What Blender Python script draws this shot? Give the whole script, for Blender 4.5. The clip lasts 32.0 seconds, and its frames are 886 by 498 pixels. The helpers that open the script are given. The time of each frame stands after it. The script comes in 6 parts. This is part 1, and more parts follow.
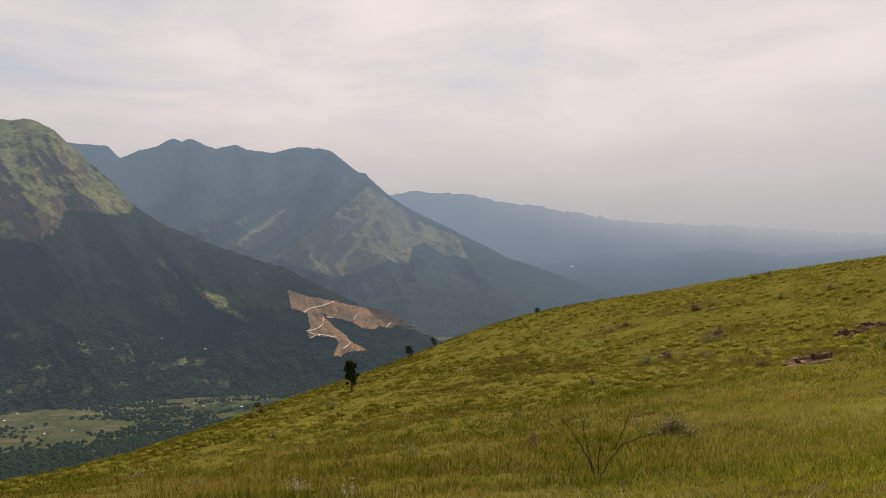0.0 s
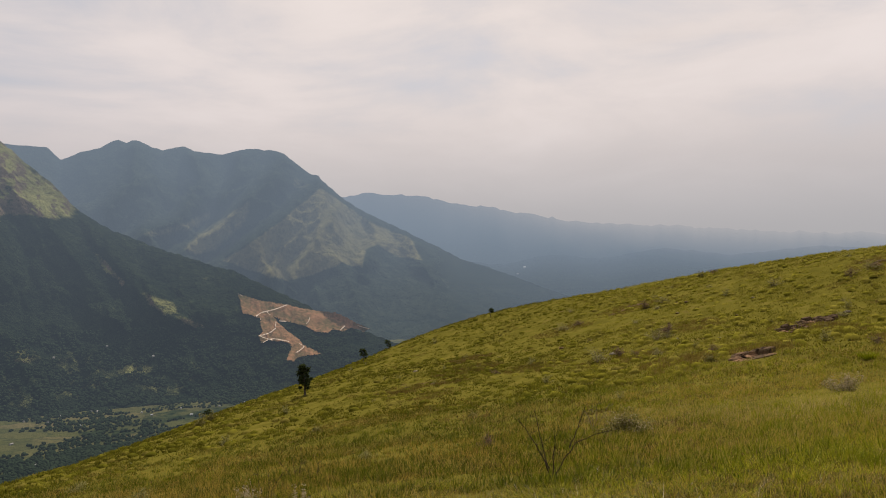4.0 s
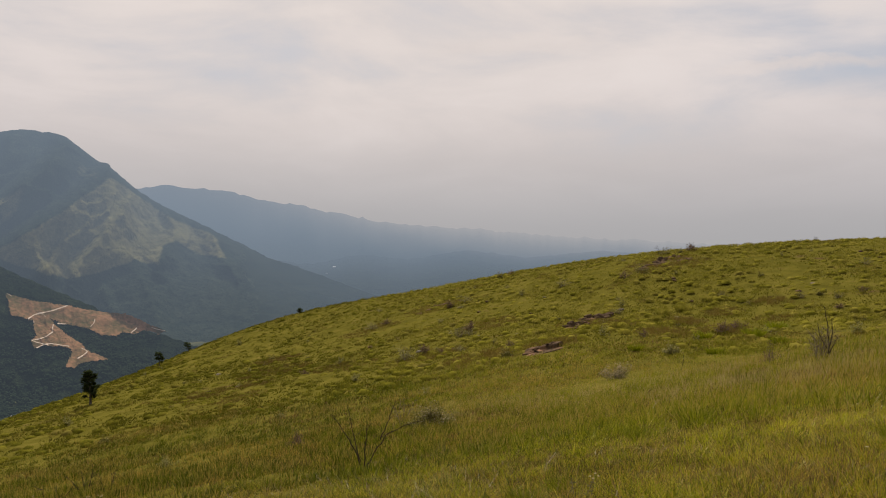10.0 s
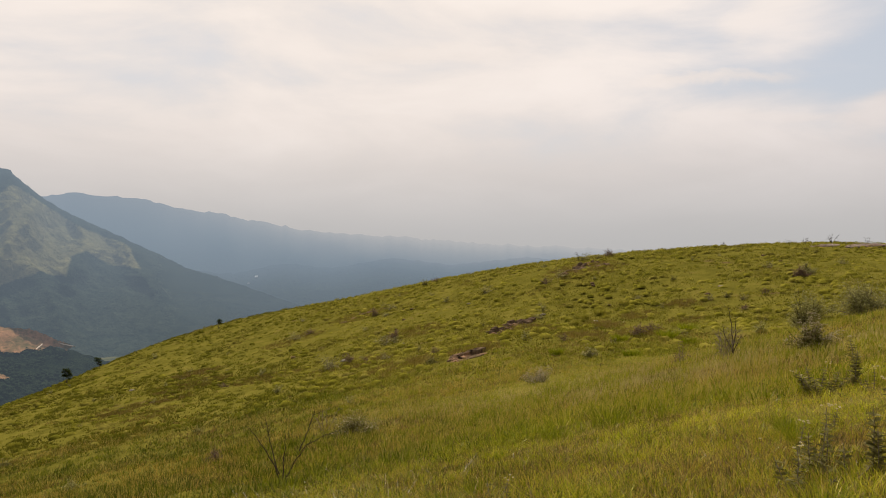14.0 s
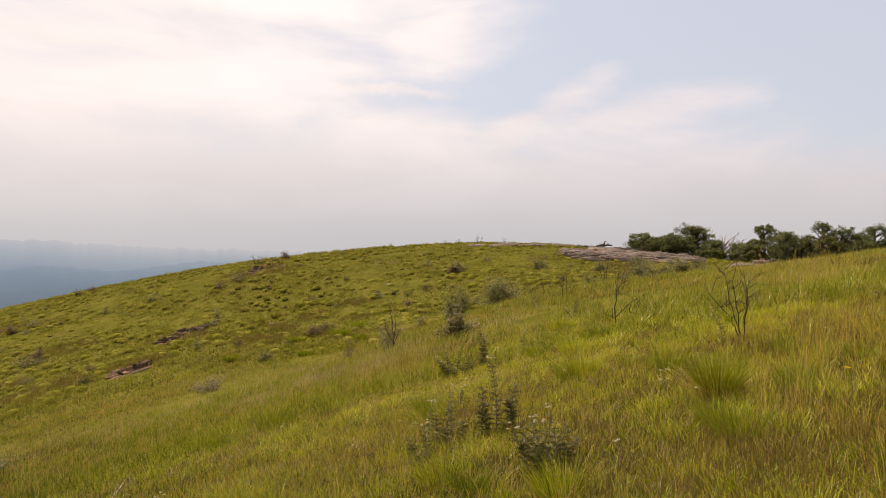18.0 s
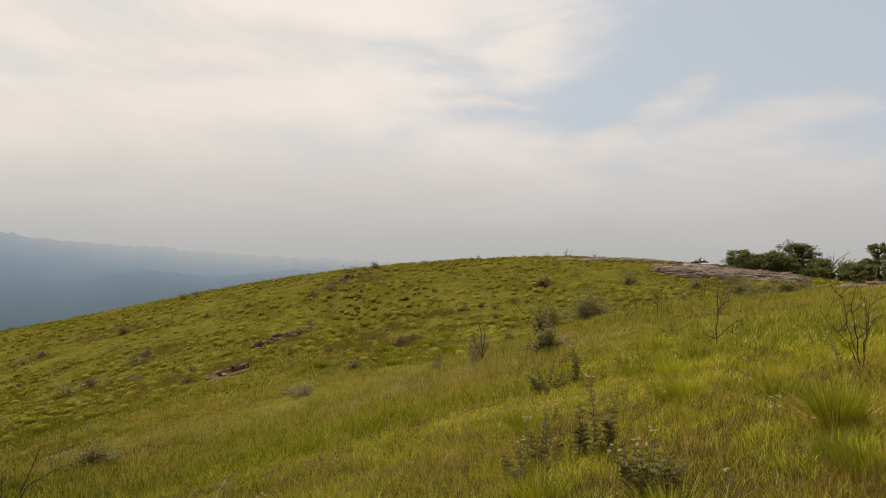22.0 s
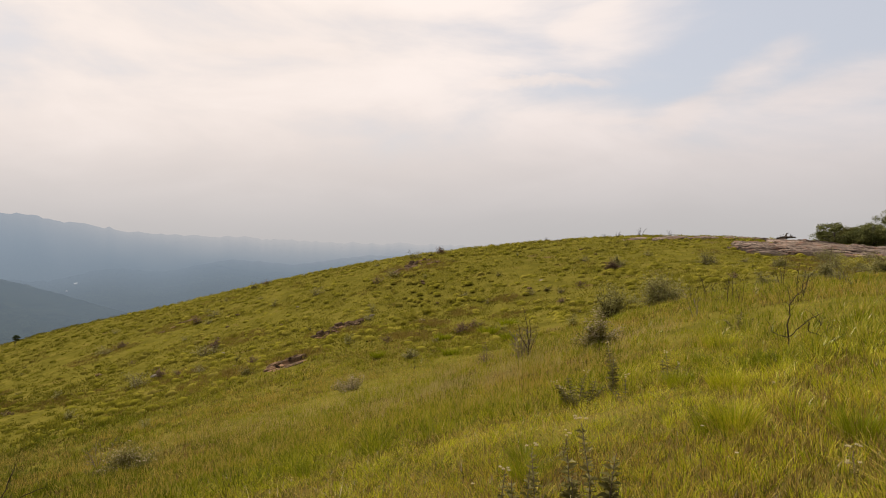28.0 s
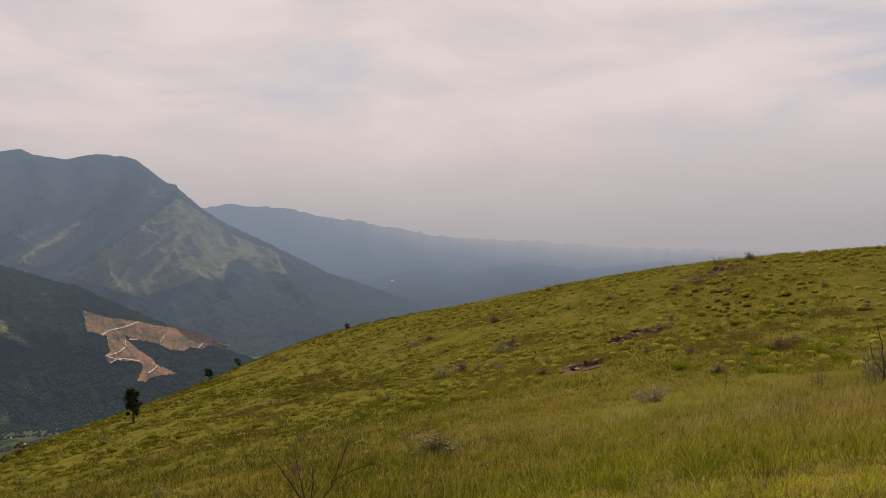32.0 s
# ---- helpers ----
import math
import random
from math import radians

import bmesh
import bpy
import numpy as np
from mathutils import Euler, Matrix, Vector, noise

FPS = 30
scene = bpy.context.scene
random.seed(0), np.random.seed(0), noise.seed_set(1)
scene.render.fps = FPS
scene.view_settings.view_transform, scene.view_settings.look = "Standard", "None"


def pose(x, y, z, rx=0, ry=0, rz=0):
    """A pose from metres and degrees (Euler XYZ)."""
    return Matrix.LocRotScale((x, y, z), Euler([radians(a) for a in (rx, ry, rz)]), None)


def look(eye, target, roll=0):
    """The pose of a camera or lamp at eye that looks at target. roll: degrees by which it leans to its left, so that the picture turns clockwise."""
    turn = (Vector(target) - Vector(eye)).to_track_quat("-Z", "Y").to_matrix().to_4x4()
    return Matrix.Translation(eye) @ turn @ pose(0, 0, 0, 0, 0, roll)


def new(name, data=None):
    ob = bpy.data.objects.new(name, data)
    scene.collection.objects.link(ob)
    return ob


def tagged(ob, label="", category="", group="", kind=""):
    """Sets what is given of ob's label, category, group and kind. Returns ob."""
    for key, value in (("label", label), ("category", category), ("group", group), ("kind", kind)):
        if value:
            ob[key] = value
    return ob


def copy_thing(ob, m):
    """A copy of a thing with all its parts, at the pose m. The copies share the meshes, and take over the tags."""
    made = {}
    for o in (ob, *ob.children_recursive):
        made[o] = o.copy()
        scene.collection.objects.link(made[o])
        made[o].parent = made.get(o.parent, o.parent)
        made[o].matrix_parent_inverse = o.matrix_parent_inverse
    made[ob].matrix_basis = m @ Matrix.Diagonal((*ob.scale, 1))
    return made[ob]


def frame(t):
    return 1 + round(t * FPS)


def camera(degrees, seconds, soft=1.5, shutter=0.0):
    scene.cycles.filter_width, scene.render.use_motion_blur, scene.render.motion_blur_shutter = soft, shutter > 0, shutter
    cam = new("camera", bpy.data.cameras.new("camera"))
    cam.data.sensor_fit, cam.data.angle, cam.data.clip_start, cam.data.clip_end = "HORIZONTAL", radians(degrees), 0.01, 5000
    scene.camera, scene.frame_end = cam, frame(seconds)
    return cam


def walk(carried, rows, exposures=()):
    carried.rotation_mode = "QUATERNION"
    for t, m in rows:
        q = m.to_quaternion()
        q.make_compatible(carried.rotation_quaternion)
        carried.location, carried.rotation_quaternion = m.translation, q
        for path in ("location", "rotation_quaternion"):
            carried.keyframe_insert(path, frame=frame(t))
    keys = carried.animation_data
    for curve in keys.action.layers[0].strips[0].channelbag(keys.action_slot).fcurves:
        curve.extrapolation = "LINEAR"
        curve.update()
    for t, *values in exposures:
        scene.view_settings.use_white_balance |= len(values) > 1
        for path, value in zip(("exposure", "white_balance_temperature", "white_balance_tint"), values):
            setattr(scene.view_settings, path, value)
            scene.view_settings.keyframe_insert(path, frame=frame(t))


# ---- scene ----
import colorsys
import itertools

cam = camera(66.14, 32.0, soft=1.0)
PATH = [
    (0.0, pose(-0.001, -0.000, 1.600, 88.32, 0.36, -0.09)),
    (0.5, pose(-0.096, -0.104, 1.634, 88.22, 0.08, -1.03)),
    (1.0, pose(-0.106, 0.016, 1.629, 88.14, -0.14, -1.89)),
    (1.5, pose(-0.064, 0.062, 1.606, 88.34, -0.15, -2.50)),
    (2.0, pose(-0.050, 0.099, 1.599, 87.99, 0.01, -2.84)),
    (2.5, pose(-0.016, 0.076, 1.594, 88.00, 0.52, -3.46)),
    (3.0, pose(0.005, 0.128, 1.587, 88.34, 0.01, -4.04)),
    (3.5, pose(0.032, 0.178, 1.569, 88.52, 0.44, -4.08)),
    (5.5, pose(0.002, 0.196, 1.512, 87.99, 1.14, -3.93)),
    (6.0, pose(0.015, 0.222, 1.512, 88.24, 1.17, -4.75)),
    (6.5, pose(0.006, 0.239, 1.523, 88.39, 0.99, -4.70)),
    (7.0, pose(0.006, 0.187, 1.537, 88.45, 1.12, -4.77)),
    (7.5, pose(0.003, 0.111, 1.551, 88.73, 1.06, -4.11)),
    (8.0, pose(0.000, -0.114, 1.574, 88.53, 1.64, -4.43)),
    (8.5, pose(-0.025, -0.194, 1.594, 87.88, 1.75, -8.17)),
    (9.0, pose(-0.091, -0.196, 1.611, 88.02, 1.16, -13.81)),
    (9.5, pose(-0.200, -0.276, 1.585, 88.01, 0.33, -18.22)),
    (10.0, pose(-0.177, -0.202, 1.568, 88.42, -0.79, -19.87)),
    (10.5, pose(-0.223, -0.341, 1.588, 88.53, -0.86, -21.27)),
    (11.0, pose(-0.211, -0.384, 1.577, 88.46, -1.04, -24.79)),
    (11.5, pose(-0.089, -0.357, 1.578, 88.81, -0.51, -29.94)),
    (12.0, pose(-0.073, -0.389, 1.573, 88.50, -0.76, -34.00)),
    (12.5, pose(-0.094, -0.418, 1.567, 87.91, -0.69, -39.11)),
    (13.0, pose(-0.103, -0.360, 1.566, 88.53, -0.85, -34.82)),
    (13.5, pose(-0.076, -0.238, 1.556, 89.15, -0.36, -28.38)),
    (14.0, pose(-0.078, -0.274, 1.555, 89.14, -0.43, -26.15)),
    (14.5, pose(-0.041, -0.373, 1.562, 88.68, -0.56, -32.82)),
    (15.0, pose(0.015, -0.412, 1.559, 89.14, 0.01, -42.60)),
    (15.5, pose(-0.026, -0.518, 1.563, 89.41, 0.58, -48.66)),
    (16.3, pose(0.011, -0.541, 1.573, 89.45, 0.20, -54.20)),
    (17.5, pose(0.068, -0.576, 1.588, 89.73, -0.05, -53.52)),
    (18.0, pose(0.041, -0.579, 1.578, 89.40, 0.12, -52.74)),
    (18.5, pose(0.034, -0.579, 1.585, 89.26, 0.34, -52.61)),
    (19.0, pose(0.078, -0.532, 1.570, 89.69, 0.33, -51.60)),
    (19.5, pose(0.136, -0.462, 1.554, 90.15, 0.91, -47.76)),
    (20.0, pose(0.214, -0.387, 1.530, 90.50, 1.16, -41.02)),
    (20.5, pose(0.229, -0.333, 1.522, 90.75, 0.52, -34.34)),
    (21.0, pose(0.172, -0.398, 1.559, 91.12, -0.63, -34.42)),
    (21.5, pose(0.071, -0.497, 1.602, 91.12, -1.61, -40.09)),
    (22.0, pose(-0.039, -0.489, 1.598, 90.38, -0.96, -45.44)),
    (22.5, pose(-0.015, -0.435, 1.586, 90.04, -1.96, -48.42)),
    (23.0, pose(0.208, -0.426, 1.572, 89.27, 0.11, -50.23)),
    (23.5, pose(0.437, -0.476, 1.581, 89.12, -0.82, -52.11)),
    (24.0, pose(0.698, -0.399, 1.608, 88.05, -1.05, -58.15)),
    (24.5, pose(0.826, -0.258, 1.622, 87.33, 0.47, -61.15)),
    (25.3, pose(1.107, -0.158, 1.650, 86.70, 0.10, -62.60)),
    (26.5, pose(1.529, -0.009, 1.693, 85.83, -0.39, -56.62)),
    (27.0, pose(1.829, 0.038, 1.736, 87.41, -0.62, -53.40)),
    (27.5, pose(1.964, 0.065, 1.756, 88.49, 1.00, -44.33)),
    (28.0, pose(1.997, 0.057, 1.718, 88.93, 0.68, -39.20)),
    (28.5, pose(2.026, 0.122, 1.682, 88.57, -0.10, -35.87)),
    (29.0, pose(2.031, 0.185, 1.670, 88.87, 0.93, -33.06)),
    (29.5, pose(2.035, 0.224, 1.660, 89.17, 0.35, -31.99)),
    (30.0, pose(2.172, 0.449, 1.650, 89.15, 0.41, -29.10)),
    (30.5, pose(2.162, 0.489, 1.639, 89.08, 0.26, -26.34)),
    (31.0, pose(2.043, 0.561, 1.626, 88.66, 0.18, -20.36)),
    (31.5, pose(2.014, 0.751, 1.589, 88.53, 0.21, -16.41)),
    (32.0, pose(2.024, 0.918, 1.564, 89.50, 0.25, -15.05)),
]
# the film camera's own exposure and white balance
LIGHT = [(0.0, -0.16, 6450, 9), (6.0, -0.25, 6450, 9), (8.0, -0.2, 6450, 8), (10.0, -0.3, 6450, 8), (11.0, -0.33, 6350, 9), (12.0, -0.18, 6500, -4), (13.0, 0.0, 6600, 6), (15.0, -0.06, 6550, 6), (18.0, 0.17, 6550, 10), (19.0, 0.2, 6850, 20), (20.0, 0.12, 6750, 8), (21.0, -0.06, 6650, 6), (22.0, -0.11, 6550, 3), (23.0, -0.05, 6650, 3),
         (24.0, 0.12, 6870, 18), (27.0, 0.24, 6900, 23), (28.0, 0.03, 6620, 8), (29.0, 0.0, 6750, 11), (30.0, -0.14, 6550, 5), (31.0, -0.25, 6600, 15), (32.0, -0.36, 6500, 13)]
walk(cam, PATH, LIGHT)

# ---- light ----
SUN_AZ, SUN_EL = 14.0, 50.0
sun_dir = Vector((math.sin(radians(SUN_AZ)) * math.cos(radians(SUN_EL)), math.cos(radians(SUN_AZ)) * math.cos(radians(SUN_EL)), math.sin(radians(SUN_EL))))
sun = new("sun", bpy.data.lights.new("sun", "SUN"))
sun.data.energy, sun.data.angle, sun.data.color = 4.0, radians(3), (1.0, 0.925, 0.80)
sun.matrix_basis = look(sun_dir * 100, (0, 0, 0))


class Nodes:
    """Short hand for node trees."""

    def __init__(self, tree):
        self.tree = tree

    def add(self, kind, **settings):
        node = self.tree.nodes.new(kind)
        for key, value in settings.items():
            if key in node.inputs:
                node.inputs[key].default_value = value
            else:
                setattr(node, key, value)
        return node

    def link(self, a, b):
        self.tree.links.new(a, b)

    def math(self, op, a, b=None, clamp=False):
        node = self.tree.nodes.new("ShaderNodeMath")
        node.operation, node.use_clamp = op, clamp
        for slot, v in zip(node.inputs, (a, b)):
            if v is None:
                continue
            if isinstance(v, (int, float)):
                slot.default_value = v
            else:
                self.link(v, slot)
        return node.outputs[0]

    def ramp(self, fac, stops):
        node = self.tree.nodes.new("ShaderNodeValToRGB")
        el = node.color_ramp.elements
        while len(el) < len(stops):
            el.new(0.5)
        for e, (p, c) in zip(el, stops):
            e.position = p
            e.color = (*c, 1) if len(c) == 3 else c
        self.link(fac, node.inputs[0])
        return node.outputs[0]

    def span(self, v, a, b, c=0.0, d=1.0, smooth=True):
        node = self.tree.nodes.new("ShaderNodeMapRange")
        node.interpolation_type = "SMOOTHSTEP" if smooth else "LINEAR"
        for slot, x in zip(node.inputs, (v, a, b, c, d)):
            if isinstance(x, (int, float)):
                slot.default_value = x
            else:
                self.link(x, slot)
        return node.outputs[0]

    def noise(self, vec, scale, detail=4.0, rough=0.55, dist=0.0):
        node = self.add("ShaderNodeTexNoise")
        node.inputs["Scale"].default_value, node.inputs["Detail"].default_value = scale, detail
        node.inputs["Roughness"].default_value, node.inputs["Distortion"].default_value = rough, dist
        if vec is not None:
            self.link(vec, node.inputs["Vector"])
        return node.outputs["Fac"]

    def mix(self, fac, a, b, blend="MIX"):
        node = self.tree.nodes.new("ShaderNodeMix")
        node.data_type, node.blend_type = "RGBA", blend
        for slot, v in ((node.inputs[0], fac), (node.inputs[6], a), (node.inputs[7], b)):
            if isinstance(v, (int, float)):
                slot.default_value = v
            elif isinstance(v, tuple):
                slot.default_value = (*v, 1)
            else:
                self.link(v, slot)
        return node.outputs[2]

    def mapped(self, vec, scale=(1, 1, 1), rot=(0, 0, 0), loc=(0, 0, 0)):
        node = self.tree.nodes.new("ShaderNodeMapping")
        node.inputs["Scale"].default_value, node.inputs["Rotation"].default_value, node.inputs["Location"].default_value = scale, [radians(a) for a in rot], loc
        self.link(vec, node.inputs["Vector"])
        return node.outputs[0]


# sky: thin high cloud over a pale blue, brightest round the veiled sun
world = bpy.data.worlds.new("sky")
scene.world = world
world.use_nodes = True
world.node_tree.nodes.clear()
n = Nodes(world.node_tree)
coord = n.add("ShaderNodeTexCoord").outputs["Generated"]
sky = n.add("ShaderNodeTexSky", sky_type="NISHITA")
sky.sun_disc, sky.sun_elevation, sky.sun_rotation = False, radians(SUN_EL), radians(SUN_AZ)
sky.air_density, sky.dust_density, sky.ozone_density = 1.0, 3.0, 1.5
split = n.add("ShaderNodeSeparateXYZ")
n.link(coord, split.inputs[0])
up = split.outputs[2]
# thin cloud drawn out along the horizon
wisps = n.noise(n.mapped(coord, (1.5, 1.5, 4.6), (14, 12, 0), (3.1, 0.4, 0.7)), 1.9, 8.0, 0.55, 0.35)
banks = n.noise(n.mapped(coord, (1.0, 1.0, 2.2), (0, 0, 0), (0.2, 5.3, 0)), 1.5, 4.0, 0.5, 0.15)
toward = n.add("ShaderNodeVectorMath", operation="DOT_PRODUCT")
n.link(coord, toward.inputs[0])
toward.inputs[1].default_value = sun_dir
glow = n.span(toward.outputs["Value"], 0.42, 0.98)
low = n.span(up, 0.0, 0.24, 1.0, 0.0)
cover = n.math("ADD", n.math("ADD", n.math("MULTIPLY", wisps, 1.6), n.math("MULTIPLY", banks, 0.6)), n.math("ADD", n.math("MULTIPLY", glow, 0.5), n.math("MULTIPLY", low, 0.75)))
# clear gaps in the cloud, to the east
for bearing, height, size, depth in ((58, 18.5, 0.966, 0.17), (43, 15.0, 0.988, 0.12), (70, 16, 0.95, 0.14), (86, 18, 0.945, 0.2), (100, 24, 0.9, 0.25)):
    near = n.add("ShaderNodeVectorMath", operation="DOT_PRODUCT")
    n.link(coord, near.inputs[0])
    near.inputs[1].default_value = (math.sin(radians(bearing)) * math.cos(radians(height)), math.cos(radians(bearing)) * math.cos(radians(height)), math.sin(radians(height)))
    cover = n.math("SUBTRACT", cover, n.span(near.outputs["Value"], size, 1.0, 0.0, depth))
# thin streaks drawn across the gaps: ends of each by bearing and height, half width, strength
ripple = n.math("MULTIPLY", n.math("SUBTRACT", n.noise(n.mapped(coord, (1, 1, 2.5)), 7.0, 5.0, 0.6, 0.6), 0.5), 0.05)
for (b1, h1), (b2, h2), half, strength in (((41, 12.6), (54.5, 12.3), 0.011, 0.26), ((56.5, 8.4), (68.5, 14.6), 0.036, 0.36), ((44, 9.8), (60, 8.6), 0.012, 0.12), ((62, 9.5), (80, 12.0), 0.04, 0.28), ((48, 15.5), (55, 18.5), 0.022, 0.16), ((86, 10), (98, 15), 0.03, 0.14), ((18, 14.5), (33, 15.5), 0.02, 0.12)):
    ends = [Vector((math.sin(radians(b)) * math.cos(radians(h)), math.cos(radians(b)) * math.cos(radians(h)), math.sin(radians(h)))) for b, h in ((b1, h1), (b2, h2))]
    along, middle = (ends[1] - ends[0]).normalized(), (ends[0] + ends[1]).normalized()
    over, reach = middle.cross(along).normalized(), (ends[1] - ends[0]).length / 2
    dots = []
    for axis in (along, over, middle):
        d = n.add("ShaderNodeVectorMath", operation="DOT_PRODUCT")
        n.link(coord, d.inputs[0])
        d.inputs[1].default_value = axis
        dots.append(d.outputs["Value"])
    aside = n.math("ABSOLUTE", n.math("ADD", dots[1], ripple))
    streak = n.math("MULTIPLY", n.span(aside, 0.0, half, strength, 0.0), n.math("MULTIPLY", n.span(n.math("ABSOLUTE", dots[0]), reach * 0.55, reach * 1.15, 1.0, 0.0), n.span(dots[2], 0.4, 0.6)))
    cover = n.math("ADD", cover, streak)
cover = n.span(cover, 0.90, 1.58)
cloud = n.mix(glow, (0.75, 0.68, 0.685), (0.99, 0.875, 0.825))
shade = n.span(n.math("ADD", n.math("MULTIPLY", banks, 0.4), n.math("MULTIPLY", wisps, 0.7)), 0.36, 0.72, 0.90, 1.07)
tint = n.add("ShaderNodeCombineXYZ")
for slot in tint.inputs:
    n.link(shade, slot)
cloud = n.mix(1.0, cloud, tint.outputs[0], "MULTIPLY")
cloud = n.mix(n.span(up, -0.03, 0.17, 1.0, 0.0), cloud, (0.50, 0.483, 0.493))
blue = n.mix(1.0, sky.outputs[0], (0.105, 0.105, 0.105), "MULTIPLY")
blue = n.mix(0.75, blue, (0.64, 0.65, 0.725))
whole = n.mix(cover, blue, cloud)
back = n.add("ShaderNodeBackground", Strength=1.0)
# the sky away from the sun is dimmer
dim = n.add("ShaderNodeCombineXYZ")
for slot in dim.inputs:
    n.link(n.span(toward.outputs["Value"], -0.6, 0.15, 0.32, 1.0), slot)
n.link(n.mix(1.0, n.mix(n.span(toward.outputs["Value"], -0.1, 0.15, 0.8, 0.0), whole, (0.76, 0.70, 0.64)), dim.outputs[0], "MULTIPLY"), back.inputs[0])
n.link(back.outputs[0], n.add("ShaderNodeOutputWorld").inputs[0])

# ---- materials ----


def material(name):
    m = bpy.data.materials.new(name)
    m.use_nodes = True
    m.node_tree.nodes.clear()
    return m, Nodes(m.node_tree)


def finish(n, shader):
    n.link(shader, n.add("ShaderNodeOutputMaterial").inputs[0])


def bumped(n, height, strength, distance):
    b = n.add("ShaderNodeBump")
    b.inputs["Strength"].default_value, b.inputs["Distance"].default_value = strength, distance
    n.link(height, b.inputs["Height"])
    return b.outputs[0]


def surface(n, colour, rough=0.8, normal=None, spec=0.3):
    p = n.add("ShaderNodeBsdfPrincipled")
    p.inputs["Specular IOR Level"].default_value = spec
    if isinstance(rough, (int, float)):
        p.inputs["Roughness"].default_value = rough
    else:
        n.link(rough, p.inputs["Roughness"])
    if isinstance(colour, tuple):
        p.inputs["Base Color"].default_value = (*colour, 1)
    else:
        n.link(colour, p.inputs["Base Color"])
    if normal is not None:
        n.link(normal, p.inputs["Normal"])
    return p.outputs[0]


def place(n):
    return n.add("ShaderNodeNewGeometry").outputs["Position"]


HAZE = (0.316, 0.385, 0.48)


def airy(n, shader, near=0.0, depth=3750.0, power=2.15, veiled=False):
    """Far things only: haze mixed into the surface as glow, by distance from the hilltop."""
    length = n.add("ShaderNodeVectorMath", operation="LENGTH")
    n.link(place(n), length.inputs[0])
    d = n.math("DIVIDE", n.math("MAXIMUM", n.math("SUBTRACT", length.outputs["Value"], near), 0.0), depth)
    # less haze glow low down, to darken the shaded valley
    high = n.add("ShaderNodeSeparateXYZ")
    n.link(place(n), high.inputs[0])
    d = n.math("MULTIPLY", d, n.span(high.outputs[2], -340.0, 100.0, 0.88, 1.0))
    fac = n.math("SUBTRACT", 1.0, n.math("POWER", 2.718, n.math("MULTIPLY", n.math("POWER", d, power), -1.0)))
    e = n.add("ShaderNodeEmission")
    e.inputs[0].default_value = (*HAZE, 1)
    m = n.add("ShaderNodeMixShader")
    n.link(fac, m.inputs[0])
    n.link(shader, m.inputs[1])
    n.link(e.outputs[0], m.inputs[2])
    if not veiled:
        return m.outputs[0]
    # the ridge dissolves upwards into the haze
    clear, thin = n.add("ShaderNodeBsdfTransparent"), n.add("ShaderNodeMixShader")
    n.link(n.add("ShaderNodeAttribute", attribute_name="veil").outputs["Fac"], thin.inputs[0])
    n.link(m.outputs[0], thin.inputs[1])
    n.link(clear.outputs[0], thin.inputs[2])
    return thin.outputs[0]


def soil_material():
    m, n = material("grassy_soil")
    p = place(n)
    a, b, c = n.noise(p, 0.06, 5), n.noise(p, 0.5, 6, 0.65), n.noise(p, 6.0, 4, 0.7)
    green = n.ramp(b, [(0.3, (0.085, 0.075, 0.012)), (0.55, (0.138, 0.118, 0.020)), (0.75, (0.18, 0.142, 0.032))])
    earth = n.ramp(c, [(0.3, (0.06, 0.038, 0.018)), (0.7, (0.16, 0.10, 0.052))])
    mixed = n.mix(n.span(n.math("ADD", n.math("MULTIPLY", a, 0.6), n.math("MULTIPLY", b, 0.5)), 0.64, 0.76), green, earth)
    finish(n, surface(n, mixed, 1.0, bumped(n, c, 0.8, 0.06), 0.0))
    return m


def valley_material():
    """Fields in irregular strips, with rougher dark ground between."""
    m, n = material("valley_floor")
    p = place(n)
    warp = n.mapped(p, (1, 1.7, 0), (0, 0, 24))
    cell = n.add("ShaderNodeTexVoronoi")
    cell.inputs["Scale"].default_value = 0.013
    n.link(warp, cell.inputs["Vector"])
    tone = n.add("ShaderNodeSeparateColor")
    n.link(cell.outputs["Color"], tone.inputs[0])
    big, mid, fine = n.noise(p, 0.0032, 5, 0.6), n.noise(p, 0.014, 6, 0.65), n.noise(p, 0.09, 3, 0.6)
    wood = n.ramp(fine, [(0.35, (0.010, 0.018, 0.008)), (0.65, (0.04, 0.052, 0.022))])
    field = n.ramp(tone.outputs[0], [(0.0, (0.055, 0.062, 0.022)), (0.35, (0.115, 0.105, 0.042)), (0.6, (0.072, 0.076, 0.025)), (0.85, (0.125, 0.105, 0.05)), (1.0, (0.08, 0.082, 0.028))])
    hedge = n.add("ShaderNodeTexVoronoi", feature="DISTANCE_TO_EDGE")
    hedge.inputs["Scale"].default_value = 0.013
    n.link(warp, hedge.inputs["Vector"])
    field = n.mix(n.span(n.math("ADD", hedge.outputs["Distance"], n.math("MULTIPLY", n.math("SUBTRACT", fine, 0.5), 0.25)), 0.01, 0.07, 0.6, 0.0), field, (0.03, 0.042, 0.018))
    field = n.mix(n.span(mid, 0.44, 0.70), field, (0.06, 0.064, 0.026))
    mask = n.span(n.math("ADD", big, n.math("MULTIPLY", n.math("SUBTRACT", mid, 0.5), 0.5)), 0.36, 0.44)
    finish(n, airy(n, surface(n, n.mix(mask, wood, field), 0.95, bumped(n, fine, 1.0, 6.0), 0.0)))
    return m


